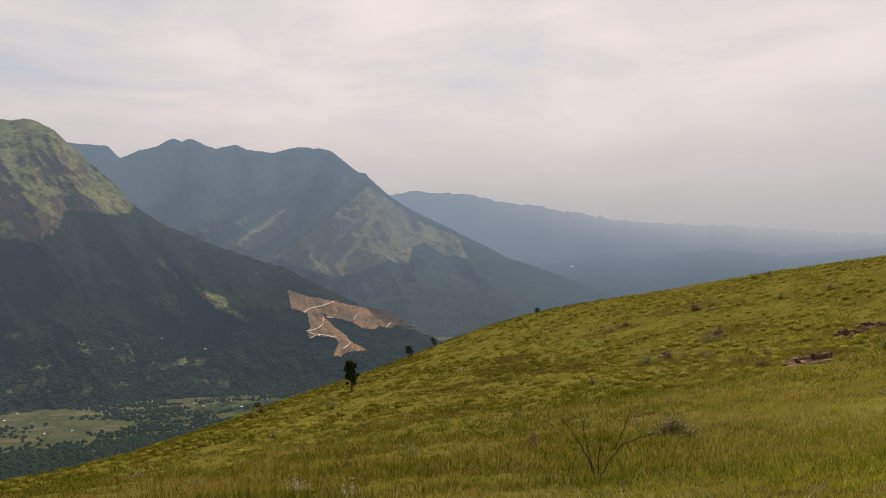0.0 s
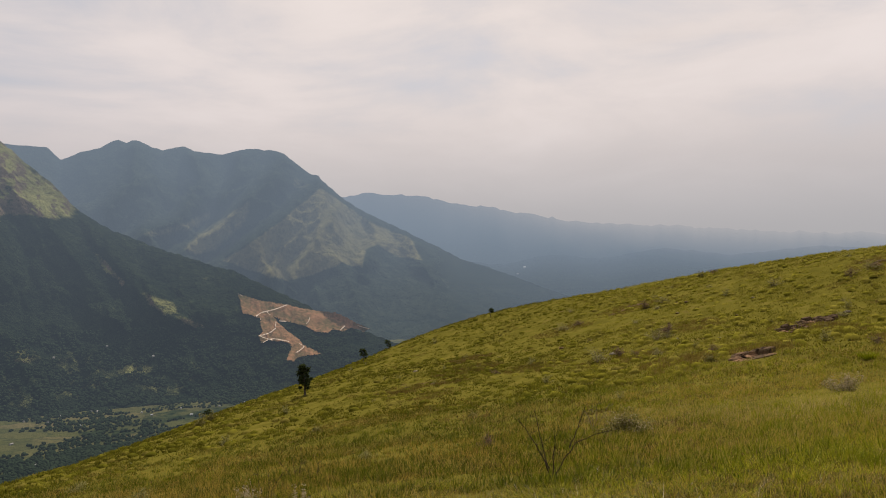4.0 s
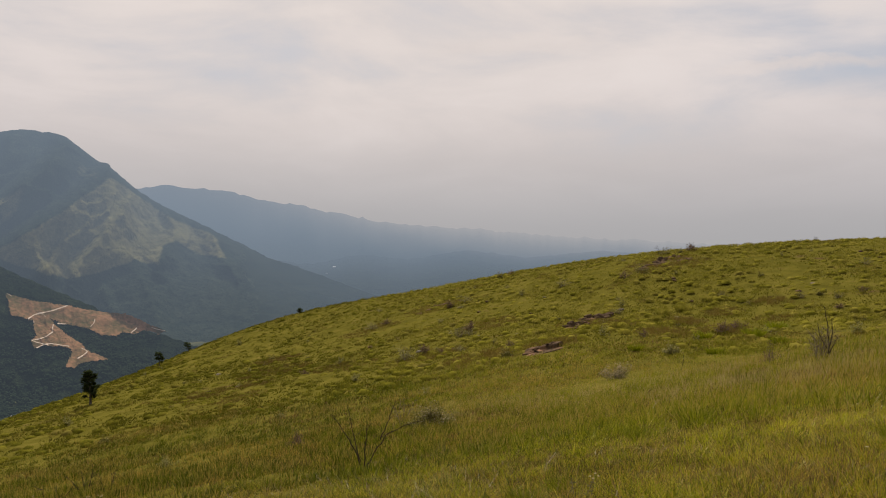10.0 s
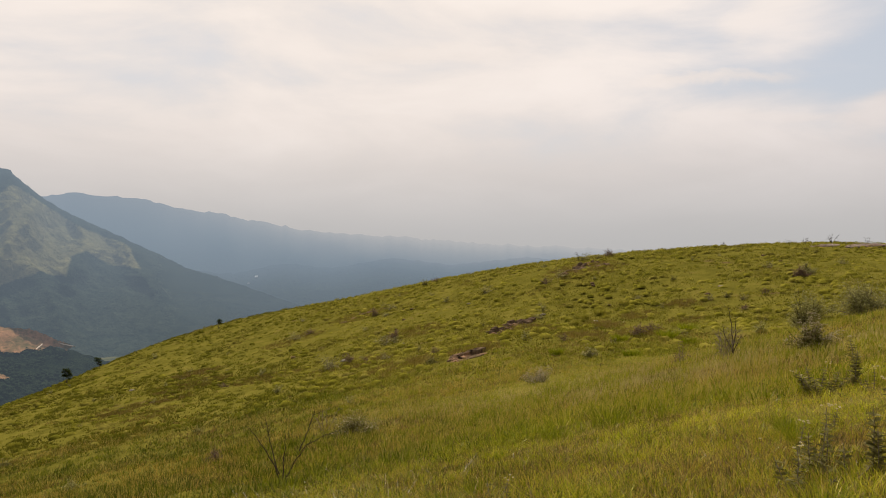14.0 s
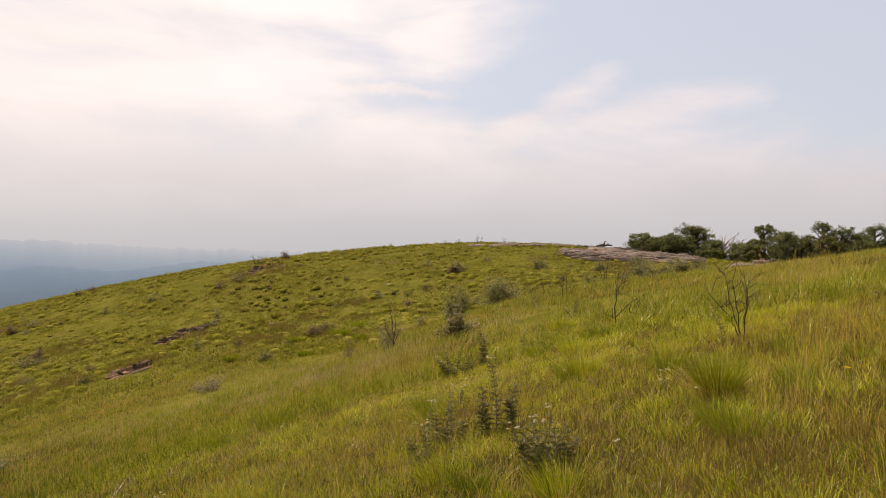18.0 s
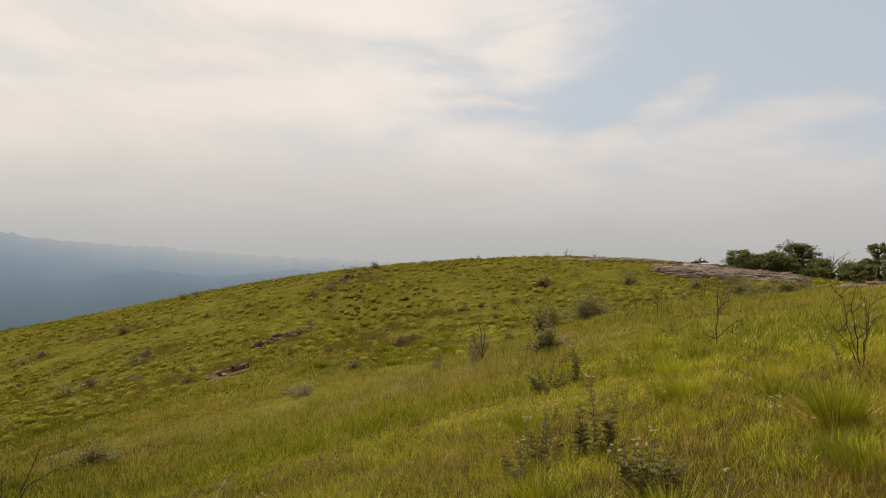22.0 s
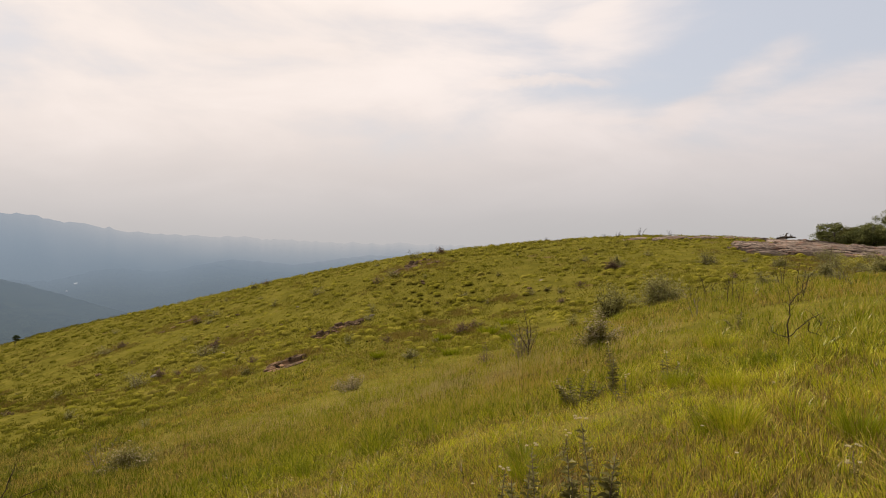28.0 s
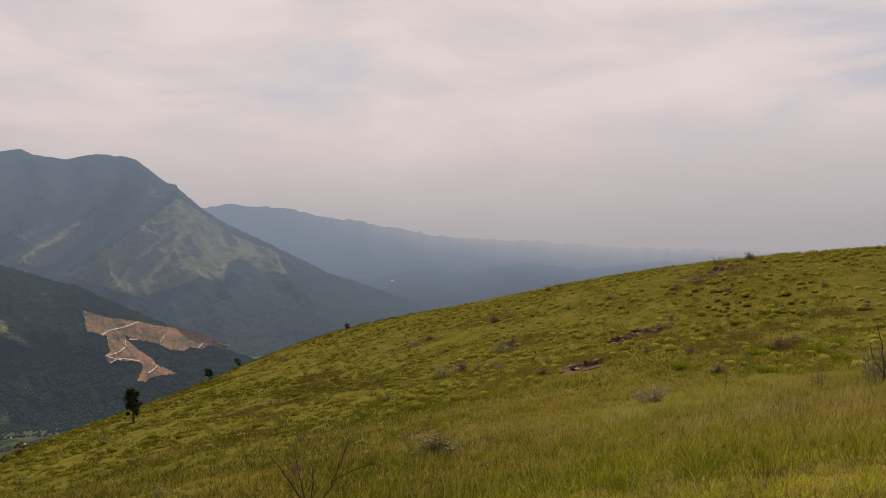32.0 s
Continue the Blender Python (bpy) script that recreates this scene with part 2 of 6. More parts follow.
def mountain_material(name, grass, bare, wooded=((0.011, 0.019, 0.012), (0.038, 0.051, 0.025)), veiled=False, rough=80.0, ragged=1.0, rocky=1.0):
    """Dark woods, and pale grass with rock where the slope is open."""
    m, n = material(name)
    p = place(n)
    tilt = n.add("ShaderNodeSeparateXYZ")
    n.link(n.add("ShaderNodeNewGeometry").outputs["Normal"], tilt.inputs[0])
    mid, fine, grit = n.noise(p, 0.010, 6, 0.65, 0.4), n.noise(p, 0.045, 5, 0.68), n.noise(p, 0.16, 3, 0.6)
    wood = n.ramp(n.math("ADD", n.math("MULTIPLY", mid, 0.4), n.math("ADD", n.math("MULTIPLY", fine, 0.3), n.math("MULTIPLY", grit, 0.3))), [(0.40, wooded[0]), (0.52, tuple(0.5 * (a + b) for a, b in zip(*wooded))), (0.62, wooded[1])])
    meadow = n.ramp(n.math("ADD", n.math("MULTIPLY", mid, 0.6), n.math("MULTIPLY", fine, 0.4)), [(0.36, tuple(0.45 * c for c in grass)), (0.5, grass), (0.66, tuple(1.35 * c for c in grass))])
    rock = n.ramp(fine, [(0.3, tuple(0.5 * c for c in bare)), (0.7, bare)])
    is_open = n.add("ShaderNodeAttribute", attribute_name="open_slope").outputs["Fac"]
    edge = n.math("ADD", is_open, n.math("ADD", n.math("MULTIPLY", n.math("SUBTRACT", mid, 0.5), 1.5 * ragged), n.math("MULTIPLY", n.math("SUBTRACT", fine, 0.5), 0.7 * ragged)))
    colour = n.mix(n.span(edge, 0.28, 0.78), wood, meadow)
    steep = n.math("ADD", tilt.outputs[2], n.math("MULTIPLY", n.math("SUBTRACT", fine, 0.5), 0.7))
    colour = n.mix(n.math("MULTIPLY", n.span(steep, 0.72, 0.58, 0.0, rocky), n.span(edge, 0.3, 0.6)), colour, rock)
    height = n.math("ADD", n.math("MULTIPLY", mid, 1.0), n.math("ADD", n.math("MULTIPLY", fine, 0.5), n.math("MULTIPLY", grit, 0.2)))
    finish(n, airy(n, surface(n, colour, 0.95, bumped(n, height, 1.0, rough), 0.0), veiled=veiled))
    return m


SOIL, VALLEY = soil_material(), valley_material()
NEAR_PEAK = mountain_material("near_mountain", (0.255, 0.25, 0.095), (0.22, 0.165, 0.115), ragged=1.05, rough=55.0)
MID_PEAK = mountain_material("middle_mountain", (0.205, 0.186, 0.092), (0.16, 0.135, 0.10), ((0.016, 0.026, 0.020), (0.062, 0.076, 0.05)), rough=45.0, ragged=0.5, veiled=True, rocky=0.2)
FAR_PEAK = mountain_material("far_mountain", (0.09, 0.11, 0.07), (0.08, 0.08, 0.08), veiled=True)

# ---- the lie of the land ----
PLANE = (-10.5, 0.12, -0.16)
BROAD = [
    -0.01, -0.72, -2.84, 0.62, 0.62, -0.43, -0.05, -0,
    -0.05, -1.76, -5.8, 5.74, -11.42, -14.32, -2.43, -0.22,
    -0.22, 0.49, 1.5, 6.16, -3.55, -0.56, -9.83, -1.99,
    1.63, 7.5, 6.96, 0.74, 5.15, 3.46, 2.57, -2.94,
    2.3, 1.84, 3.89, 3.62, 1.98, 4.53, 10.07, -5.98,
    -0.19, 2.61, 1.72, 1.92, 6.84, 8.06, 5.03, -2.36,
    -4.62, 3.04, -1.17, 2.37, 6.03, 4.9, -2.21, -1.15,
    -10.45, -5.39, -4.64, 0.43, 4.43, 1.56, -1.85, -0.27,
    -1.92, -1.62, -3.73, -5.44, -3.01, -0.66, -0.47, -0.02,
]
FINE = [
    -0.49, -0.03, -0.1, 0.2,
    0.87, -0.47, -0.01, -0.28,
    -0.38, 1.81, -1.28, 1.21,
    1.08, -0.19, -0.03, -1.1,
    0.67, -0.45, 1.02, 0.12,
]
FLOOR = -350.0


def hill(x, y):
    """Height of the hill: a tilted plane with broad and fine swells, falling away past its brow."""
    x, y = np.asarray(x, float), np.asarray(y, float)
    z = PLANE[0] + PLANE[1] * x + PLANE[2] * y
    for k, a in enumerate(BROAD):
        z = z + a * np.exp(-((x + 120 - 34 * (k // 8)) ** 2 + (y + 70 - 34 * (k % 8)) ** 2) / 900.0)
    for k, a in enumerate(FINE):
        z = z + a * np.exp(-((x - 2 - 12 * (k // 4)) ** 2 + (y - 2 - 12 * (k % 4)) ** 2) / 121.0)
    return z


def land(x, y):
    """The hill, its flanks and the valley floor as one sheet."""
    x, y = np.asarray(x, float), np.asarray(y, float)
    r = np.hypot(x, y)
    near = np.minimum(r, 150.0) / np.maximum(r, 1e-6)
    z = hill(x * near, y * near)
    over = np.maximum(r - 124.0, 0.0)
    z = z - np.where(over < 50, 0.006 * over ** 2, 0.6 * over - 15.0)
    low = FLOOR + 14 * np.sin(x * 0.004 + 1) * np.cos(y * 0.0035)
    k = np.clip((z - low) / 30.0, -20, 30)
    return low + 30.0 * np.log1p(np.exp(k))


def hz(x, y):
    return float(land(x, y))


def grid_mesh(name, xs, ys, zs, closed=False):
    """A mesh over a grid of places, smooth shaded."""
    rows, cols = xs.shape
    me = bpy.data.meshes.new(name)
    me.vertices.add(rows * cols)
    me.vertices.foreach_set("co", np.stack([xs, ys, zs], -1).astype(np.float32).ravel())
    i = np.arange(rows * cols).reshape(rows, cols)
    if closed:
        i = np.concatenate([i, i[:, :1]], 1)
    quads = np.stack([i[:-1, :-1], i[:-1, 1:], i[1:, 1:], i[1:, :-1]], -1).reshape(-1, 4)
    me.loops.add(quads.size)
    me.polygons.add(len(quads))
    me.loops.foreach_set("vertex_index", quads.ravel().astype(np.int32))
    me.polygons.foreach_set("loop_start", np.arange(0, quads.size, 4, dtype=np.int32))
    me.update(calc_edges=True)
    me.polygons.foreach_set("use_smooth", np.ones(len(quads), bool))
    return me


def smooth_noise(x, y, seed, octaves=5, gain=0.5, ridged=False):
    """Value noise on arrays."""
    rng = np.random.default_rng(seed)
    table = rng.random((256, 256))
    total, amp, norm = np.zeros_like(np.asarray(x, float)), 1.0, 0.0
    for o in range(octaves):
        fx, fy = np.floor(x), np.floor(y)
        ix, iy = fx.astype(int), fy.astype(int)
        u, v = x - fx, y - fy
        u, v = u * u * (3 - 2 * u), v * v * (3 - 2 * v)
        a, b = table[ix % 256, iy % 256], table[(ix + 1) % 256, iy % 256]
        c, d = table[ix % 256, (iy + 1) % 256], table[(ix + 1) % 256, (iy + 1) % 256]
        s = (a * (1 - u) + b * u) * (1 - v) + (c * (1 - u) + d * u) * v
        if ridged:
            s = 1 - np.abs(2 * s - 1)
        total += amp * s
        norm += amp
        amp *= gain
        x, y = x * 2.03 + 17.3, y * 2.03 + 5.1
    return total / norm


# ground: one sheet from under the feet to the horizon
rings = np.concatenate([[0.0], np.geomspace(1.2, 180, 150), np.geomspace(188, 4900, 70)])
angles = np.radians(np.concatenate([np.linspace(-50, 110, 420), np.linspace(112, 308, 80)]))
R, A = np.meshgrid(rings, angles, indexing="ij")
gx, gy = R * np.sin(A), R * np.cos(A)
gz = land(gx, gy) + np.where(R < 160, 0.10 * (smooth_noise(gx * 0.7, gy * 0.7, 3) - 0.5) * np.clip(R / 3, 0, 1), 0) + np.where(R < 170, 0.45 * (smooth_noise(gx * 0.16, gy * 0.16, 4, 3) - 0.5) * np.clip(R / 20, 0, 1), 0)
me = grid_mesh("ground", gx, gy, gz, closed=True)
me.materials.append(SOIL)
me.materials.append(VALLEY)
far = (np.repeat(rings[:-1], len(angles)) > 230).astype(np.int32)
me.polygons.foreach_set("material_index", far)
tagged(new("ground", me), "grassy hill falling to a wooded valley", "ground", kind="structure")


SURFACE = {}


def edge_distance(px, py, outline):
    """Distance to the edge of an outline, negative inside."""
    best, hit = np.full(px.shape, 1e9), np.zeros(px.shape, bool)
    for (x1, y1), (x2, y2) in zip(outline, outline[1:] + outline[:1]):
        t = np.clip(((px - x1) * (x2 - x1) + (py - y1) * (y2 - y1)) / ((x2 - x1) ** 2 + (y2 - y1) ** 2), 0, 1)
        best = np.minimum(best, np.hypot(px - x1 - t * (x2 - x1), py - y1 - t * (y2 - y1)))
        if y1 != y2:
            hit ^= ((y1 > py) != (y2 > py)) & (px < x1 + (py - y1) * (x2 - x1) / (y2 - y1))
    return np.where(hit, -best, best)


def across_line(px, py, line):
    """Signed distance to a line of points, positive to its east."""
    best, sign = np.full(px.shape, 1e9), np.ones(px.shape)
    for (x1, y1), (x2, y2) in zip(line, line[1:]):
        t = np.clip(((px - x1) * (x2 - x1) + (py - y1) * (y2 - y1)) / ((x2 - x1) ** 2 + (y2 - y1) ** 2), 0, 1)
        d = np.hypot(px - x1 - t * (x2 - x1), py - y1 - t * (y2 - y1))
        turn = (x2 - x1) * (py - y1) - (y2 - y1) * (px - x1)
        sign = np.where(d < best, np.where((turn > 0) == (y2 < y1), 1.0, -1.0), sign)
        best = np.minimum(best, d)
    return best * sign


def massif(name, label, mat, crest, foot, floor, seed, spread, gullies, open_at=(), bulge=1.25, cols=460, rows=120, jag=4.0, relief=70.0, veil=(), thick=1.0, fade=(0.45, 1.8), ridges=(), faces=(), woods=(), ribs=0.0):
    """A mountain side: crest gives (bearing, elevation, distance) along its skyline; it falls to floor at the distance foot.
    open_at lists grassy shoulders as (bearing, elevation, half width, half height, lean); ridges lists spurs that stand forward
    as (metres, width to the west, width to the east, line of bearings and elevations); faces and woods outline open and wooded ground."""
    az = np.linspace(crest[0][0], crest[-1][0], cols)
    el = np.interp(az, [c[0] for c in crest], [c[1] for c in crest])
    dist = np.interp(az, [c[0] for c in crest], [c[2] for c in crest])
    k = np.hanning(9) / np.hanning(9).sum()
    dist = np.convolve(np.pad(dist, 4, mode="edge"), k, "valid")
    top = 1.6 + dist * np.tan(np.radians(el)) + jag * 2 * (smooth_noise(az * 2.2, az * 0 + seed, seed, 5, 0.6) - 0.5)
    v = np.concatenate([np.linspace(0, 1, rows), np.linspace(1.04, 1.5, 12)])[:, None]
    w = np.minimum(v, 1.0)
    ft = np.minimum(foot, dist - 150)
    r = ft + (dist - ft) * v
    x, y = r * np.sin(np.radians(az)), r * np.cos(np.radians(az))
    side = np.radians(az)[None, :] * dist.mean() + 0 * v
    z = floor + (top - floor) * np.where(v <= 1, w ** bulge, 1 - (v - 1) * 1.2)
    body = np.sin(np.pi * w) ** 0.75
    warp = side + 260 * (smooth_noise(x / 330, y / 330, seed + 1, 3) - 0.5)
    ridge = smooth_noise(warp / spread, v * 0.8 + 0 * side, seed + 2, 2, 0.4, ridged=True)
    rough = smooth_noise(x / 260, y / 260, seed + 3, 6, 0.52, ridged=True)
    z = z + body * (gullies * (ridge - 0.6) + relief * (rough - 0.6)) * (top - floor) / 700.0
    # the flank stays below the line of sight to the crest
    cap = 1.6 + r * np.tan(np.radians(el - 0.3 * (1 - w) - 0.01))
    z = np.where(v < 1, np.minimum(z, cap), np.minimum(z, top - (v - 1) * 300))
    up = np.degrees(np.arctan2(z - 1.6, r))
    wide_az = az[None, :] + 0 * up
    ja = 1.1 * (smooth_noise(x / 150, y / 150, seed + 7, 4, 0.55) - 0.5)
    je = 0.8 * (smooth_noise(x / 130, y / 130, seed + 8, 4, 0.55) - 0.5)
    # spurs come towards the valley along their lines of fall, with gullies between
    forward = np.zeros_like(z)
    for metres, west, east, line in ridges:
        side = across_line(wide_az + ja, up + je, line)
        forward = np.maximum(forward, metres * np.clip(1 - np.where(side < 0, -side / west, side / east), 0, 1))
    if ribs:
        rib = smooth_noise((wide_az + 1.6 * ja) * 1.1 + 0.35 * up, up * 0.22 + 40, seed + 9, 4, 0.55, ridged=True)
        forward = forward + ribs * (rib - 0.5) * np.clip((el[None, :] - up) / 1.2, 0, 1)
    forward = forward * np.clip((el[None, :] - up) / 0.5, 0, 1) * (v <= 1)
    k = (r - forward) / r
    x, y, z, r = x * k, y * k, 1.6 + (z - 1.6) * k, r * k
    me = grid_mesh(name, x, y, z)
    me.materials.append(mat)
    grassy = np.zeros_like(z)
    for strength, soft, outline in faces:
        grassy = np.maximum(grassy, strength * np.clip(0.5 - edge_distance(wide_az + 0.5 * ja, up + 0.5 * je, outline) / soft, 0, 1))
    for a, e, wa, we, lean in open_at:
        d = ((az[None, :] - a) / wa) ** 2 + ((up - e - lean * (az[None, :] - a)) / we) ** 2
        grassy = np.maximum(grassy, thick * np.exp(-d ** 1.5))
    for strength, soft, outline in woods:
        grassy = grassy * (1 - strength * np.clip(0.5 - edge_distance(wide_az + 0.5 * ja, up + 0.5 * je, outline) / soft, 0, 1))
    if ribs:
        grassy = grassy * (1 - 0.4 * np.clip((0.40 - rib) / 0.2, 0, 1))
    me.attributes.new("open_slope", "FLOAT", "POINT").data.foreach_set("value", grassy.astype(np.float32).ravel())
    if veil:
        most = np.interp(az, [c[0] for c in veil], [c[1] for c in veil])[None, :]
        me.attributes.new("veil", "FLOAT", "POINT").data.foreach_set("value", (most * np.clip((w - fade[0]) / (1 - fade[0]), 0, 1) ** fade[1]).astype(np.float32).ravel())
    SURFACE[name] = (az, r[:rows], z[:rows], up[:rows])
    return tagged(new(name, me), label, "mountain", kind="structure")


def on_slope(name, bearing, elevation, lift=0.0):
    """The place on a mountain side that is seen in a direction from the hilltop."""
    az, r, z, up = SURFACE[name]
    i = min(max(np.searchsorted(az, bearing) - 1, 0), len(az) - 2)
    t = (bearing - az[i]) / (az[i + 1] - az[i])
    rr, zz, uu = (g[:, i] * (1 - t) + g[:, i + 1] * t for g in (r, z, up))
    uu = np.maximum.accumulate(uu)
    k = min(max(int(np.searchsorted(uu, elevation)), 1), len(uu) - 1)
    f = min(max((elevation - uu[k - 1]) / max(uu[k] - uu[k - 1], 1e-6), 0), 1)
    d = rr[k - 1] * (1 - f) + rr[k] * f - lift
    return Vector((d * math.sin(radians(bearing)), d * math.cos(radians(bearing)), 1.6 + d * math.tan(radians(elevation))))


massif("backdrop_near_mountain", "steep green mountain with dark forest on its lower slopes", NEAR_PEAK,
       [(-75, 3, 2500), (-60, 6, 2400), (-45, 8.5, 2350), (-38, 8.4, 2300), (-33, 7.9, 2300), (-30.9, 8.0, 2280), (-29.5, 7.4, 2260), (-28.4, 6.2, 2240), (-26.2, 4.2, 2200), (-23.9, 1.6, 2150), (-21.9, 0.3, 2120), (-17.7, -1.5, 2050), (-13.3, -3.0, 1980), (-10.6, -4.4, 1930), (-7.8, -5.9, 1880), (-4, -7.8, 1820), (0, -9.4, 1760), (6, -10.8, 1700)],
       1540, FLOOR - 4, 11, 330, 150, open_at=[(-31, -11.0, 2.2, 0.9, 0), (-24, -11.2, 2.6, 0.8, 0), (-28, -8.6, 1.6, 0.8, 0), (-20.5, -10.3, 1.6, 0.5, 0), (-33, -7.4, 1.4, 0.5, 0)],
       faces=[(0.95, 0.9, [(-32.8, 9.7), (-29.4, 9.7), (-27.6, 5.5), (-25.7, 3.9), (-23.8, 1.8), (-25.6, 1.3), (-27.6, 1.7), (-29.1, 1.4), (-29.7, -0.2), (-31.3, -0.8), (-33.0, -0.4), (-45, -0.3), (-60, 3.0), (-60, 12.0), (-41.7, 12.0)]),
              (0.55, 0.5, [(-20.0, -4.3), (-18.9, -4.6), (-17.6, -5.3), (-17.2, -6.3), (-18.3, -6.4), (-19.6, -5.4)]), (0.6, 0.3, [(-23.8, -0.7), (-22.8, -1.4), (-21.9, -2.7), (-21.0, -3.6), (-21.4, -4.0), (-22.6, -2.8)]),
              (0.5, 0.4, [(-17.7, -6.2), (-16.4, -6.7), (-15.3, -7.5), (-16.0, -7.8), (-17.3, -7.0)]),
              (0.22, 1.6, [(-38, -7.6), (-26, -8.0), (-18, -9.4), (-14, -10.4), (-11, -12), (-11, -15), (-38, -15)])],
       woods=[(0.5, 0.5, [(-29.6, 4.5), (-28.3, 3.7), (-27.3, 2.5), (-28.4, 1.9), (-29.4, 2.9)]), (0.3, 0.5, [(-32.9, 3.0), (-30.8, 4.5), (-29.4, 3.3), (-30.9, 2.4)])],
       ridges=[(50, 1.6, 2.6, [(-30.0, 7.6), (-28.6, 3.8), (-26.6, 1.6), (-24.5, -2.0), (-22.0, -6.0)]), (40, 1.4, 2.2, [(-32.5, 5.0), (-31.0, 1.0), (-30.0, -3.0)]), (35, 1.6, 2.0, [(-23.8, 1.2), (-20.8, -3.8), (-17.5, -6.6)]), (20, 1.6, 2.0, [(-19.0, -2.0), (-15.5, -6.0)])], ribs=22.0,
       cols=560, rows=150, relief=140, jag=7.0, thick=0.52)
massif("backdrop_middle_mountain", "hazy blue-green mountain with a notched skyline", MID_PEAK,
       [(-60, 5, 3500), (-34, 6.6, 3500), (-28.4, 6.5, 3500), (-26, 6.4, 3450), (-25.2, 5.5, 3450), (-23.9, 6.1, 3400), (-22.6, 6.5, 3400), (-21.8, 7.0, 3400), (-21.3, 7.15, 3400), (-20.8, 6.9, 3400), (-20.2, 7.2, 3400), (-19.8, 7.1, 3400), (-19.0, 6.7, 3400), (-18.3, 6.45, 3400), (-17.3, 6.75, 3400), (-16.6, 6.8, 3400), (-16.0, 6.5, 3390), (-14.6, 6.35, 3380), (-13.8, 6.3, 3370), (-12.2, 6.7, 3360), (-11.4, 6.8, 3360), (-10.6, 6.65, 3350), (-10.2, 6.7, 3340), (-9.1, 6.5, 3320), (-8.4, 5.9, 3300), (-7.7, 5.35, 3280), (-6.9, 4.75, 3260), (-6.3, 4.65, 3240), (-6.1, 4.3, 3240), (-5.4, 3.75, 3220), (-4.5, 2.9, 3200), (-2.6, 1.6, 3150), (0.8, 0, 3080), (3.1, -1.2, 3030), (5.5, -2.4, 2980), (9.3, -3.7, 2920), (12.5, -4.9, 2880), (18, -7, 2800)],
       2150, FLOOR - 4, 23, 420, 170,
       ridges=[(170, 1.0, 3.4, [(-6.2, 4.2), (-8.6, 1.7), (-11.4, -0.6), (-13.8, -2.3), (-16.0, -4.0)]), (100, 1.0, 1.8, [(-4.4, 2.6), (-6.7, -0.6), (-8.6, -3.8)]), (110, 0.8, 1.6, [(-6.0, 3.4), (-7.7, 0.3), (-9.8, -2.0), (-10.7, -3.6)]),
               (90, 1.0, 1.6, [(-2.0, 1.0), (-1.8, -0.7), (-2.9, -2.9)]), (80, 1.0, 1.8, [(0.4, 0.0), (1.6, -1.6), (2.2, -3.0)]), (150, 1.0, 2.2, [(-9.0, 6.1), (-11.9, 2.7), (-14.5, 0.1), (-17.0, -1.5), (-19.0, -3.2)]),
               (170, 0.9, 2.0, [(-16.2, 6.6), (-15.8, 3.5), (-17.6, 1.0), (-19.7, 0.0), (-22.0, -1.6)]), (110, 0.8, 1.2, [(-12.2, 6.6), (-13.1, 4.5), (-14.0, 2.6)]), (130, 1.0, 1.6, [(-20.0, 6.8), (-20.5, 3.9), (-22.2, 1.7)])],
       # pale grass, whose colour also carries the sunlit faces of the spurs
       faces=[(1.0, 0.45, [(-6.2, 3.5), (-8.6, 1.6), (-11.4, -0.6), (-13.8, -2.3), (-12.3, -2.9), (-9.1, -4.1), (-6.8, -3.5), (-4.6, -2.6), (-2.9, -3.0), (-2.6, -1.4), (-1.5, -1.1), (0.4, -2.2), (2.3, -2.5), (1.3, -0.7), (-2.0, 0.8), (-4.4, 2.3)]),
              (0.8, 0.6, [(-11.7, 2.7), (-12.9, 1.9), (-15.2, 0.3), (-17.0, -1.3), (-15.9, -1.7), (-14.3, -1.4), (-12.5, 0.3), (-11.6, 1.8)]), (0.6, 0.6, [(-14.5, 2.1), (-17.6, 0.7), (-19.9, 0.1), (-18.8, -0.4), (-16.7, 0.1), (-15.0, 1.0)]),
              (0.4, 0.5, [(-8.3, 4.6), (-6.6, 4.0), (-7.0, 3.2), (-8.6, 3.6)])],
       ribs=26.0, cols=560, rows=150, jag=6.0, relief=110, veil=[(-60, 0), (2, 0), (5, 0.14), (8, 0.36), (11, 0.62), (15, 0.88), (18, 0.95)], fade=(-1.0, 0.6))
massif("backdrop_foothill", "low blue wooded foothills in haze", FAR_PEAK,
       [(-6, -5.5, 3500), (0, -3.6, 3500), (5, -2.6, 3600), (9, -2.9, 3700), (13, -2.1, 3800), (17, -2.5, 3800), (22, -1.6, 3900), (27, -2.2, 3900), (33, -1.5, 3900), (40, -1.9, 3900), (50, -1.6, 3900), (62, -2.0, 3900)],
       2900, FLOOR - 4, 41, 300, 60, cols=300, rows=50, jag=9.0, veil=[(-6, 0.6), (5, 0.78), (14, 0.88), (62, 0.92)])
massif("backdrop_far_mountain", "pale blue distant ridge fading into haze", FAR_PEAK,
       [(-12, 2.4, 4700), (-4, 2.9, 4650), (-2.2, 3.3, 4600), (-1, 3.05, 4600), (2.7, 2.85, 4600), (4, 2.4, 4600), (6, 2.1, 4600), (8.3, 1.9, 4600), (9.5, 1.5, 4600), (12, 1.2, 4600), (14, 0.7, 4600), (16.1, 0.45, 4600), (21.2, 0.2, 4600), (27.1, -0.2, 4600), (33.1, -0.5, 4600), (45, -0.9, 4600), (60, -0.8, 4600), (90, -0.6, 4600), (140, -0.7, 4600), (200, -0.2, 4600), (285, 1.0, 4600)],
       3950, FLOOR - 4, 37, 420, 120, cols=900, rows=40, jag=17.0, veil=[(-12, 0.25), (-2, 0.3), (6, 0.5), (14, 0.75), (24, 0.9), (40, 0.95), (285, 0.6)])

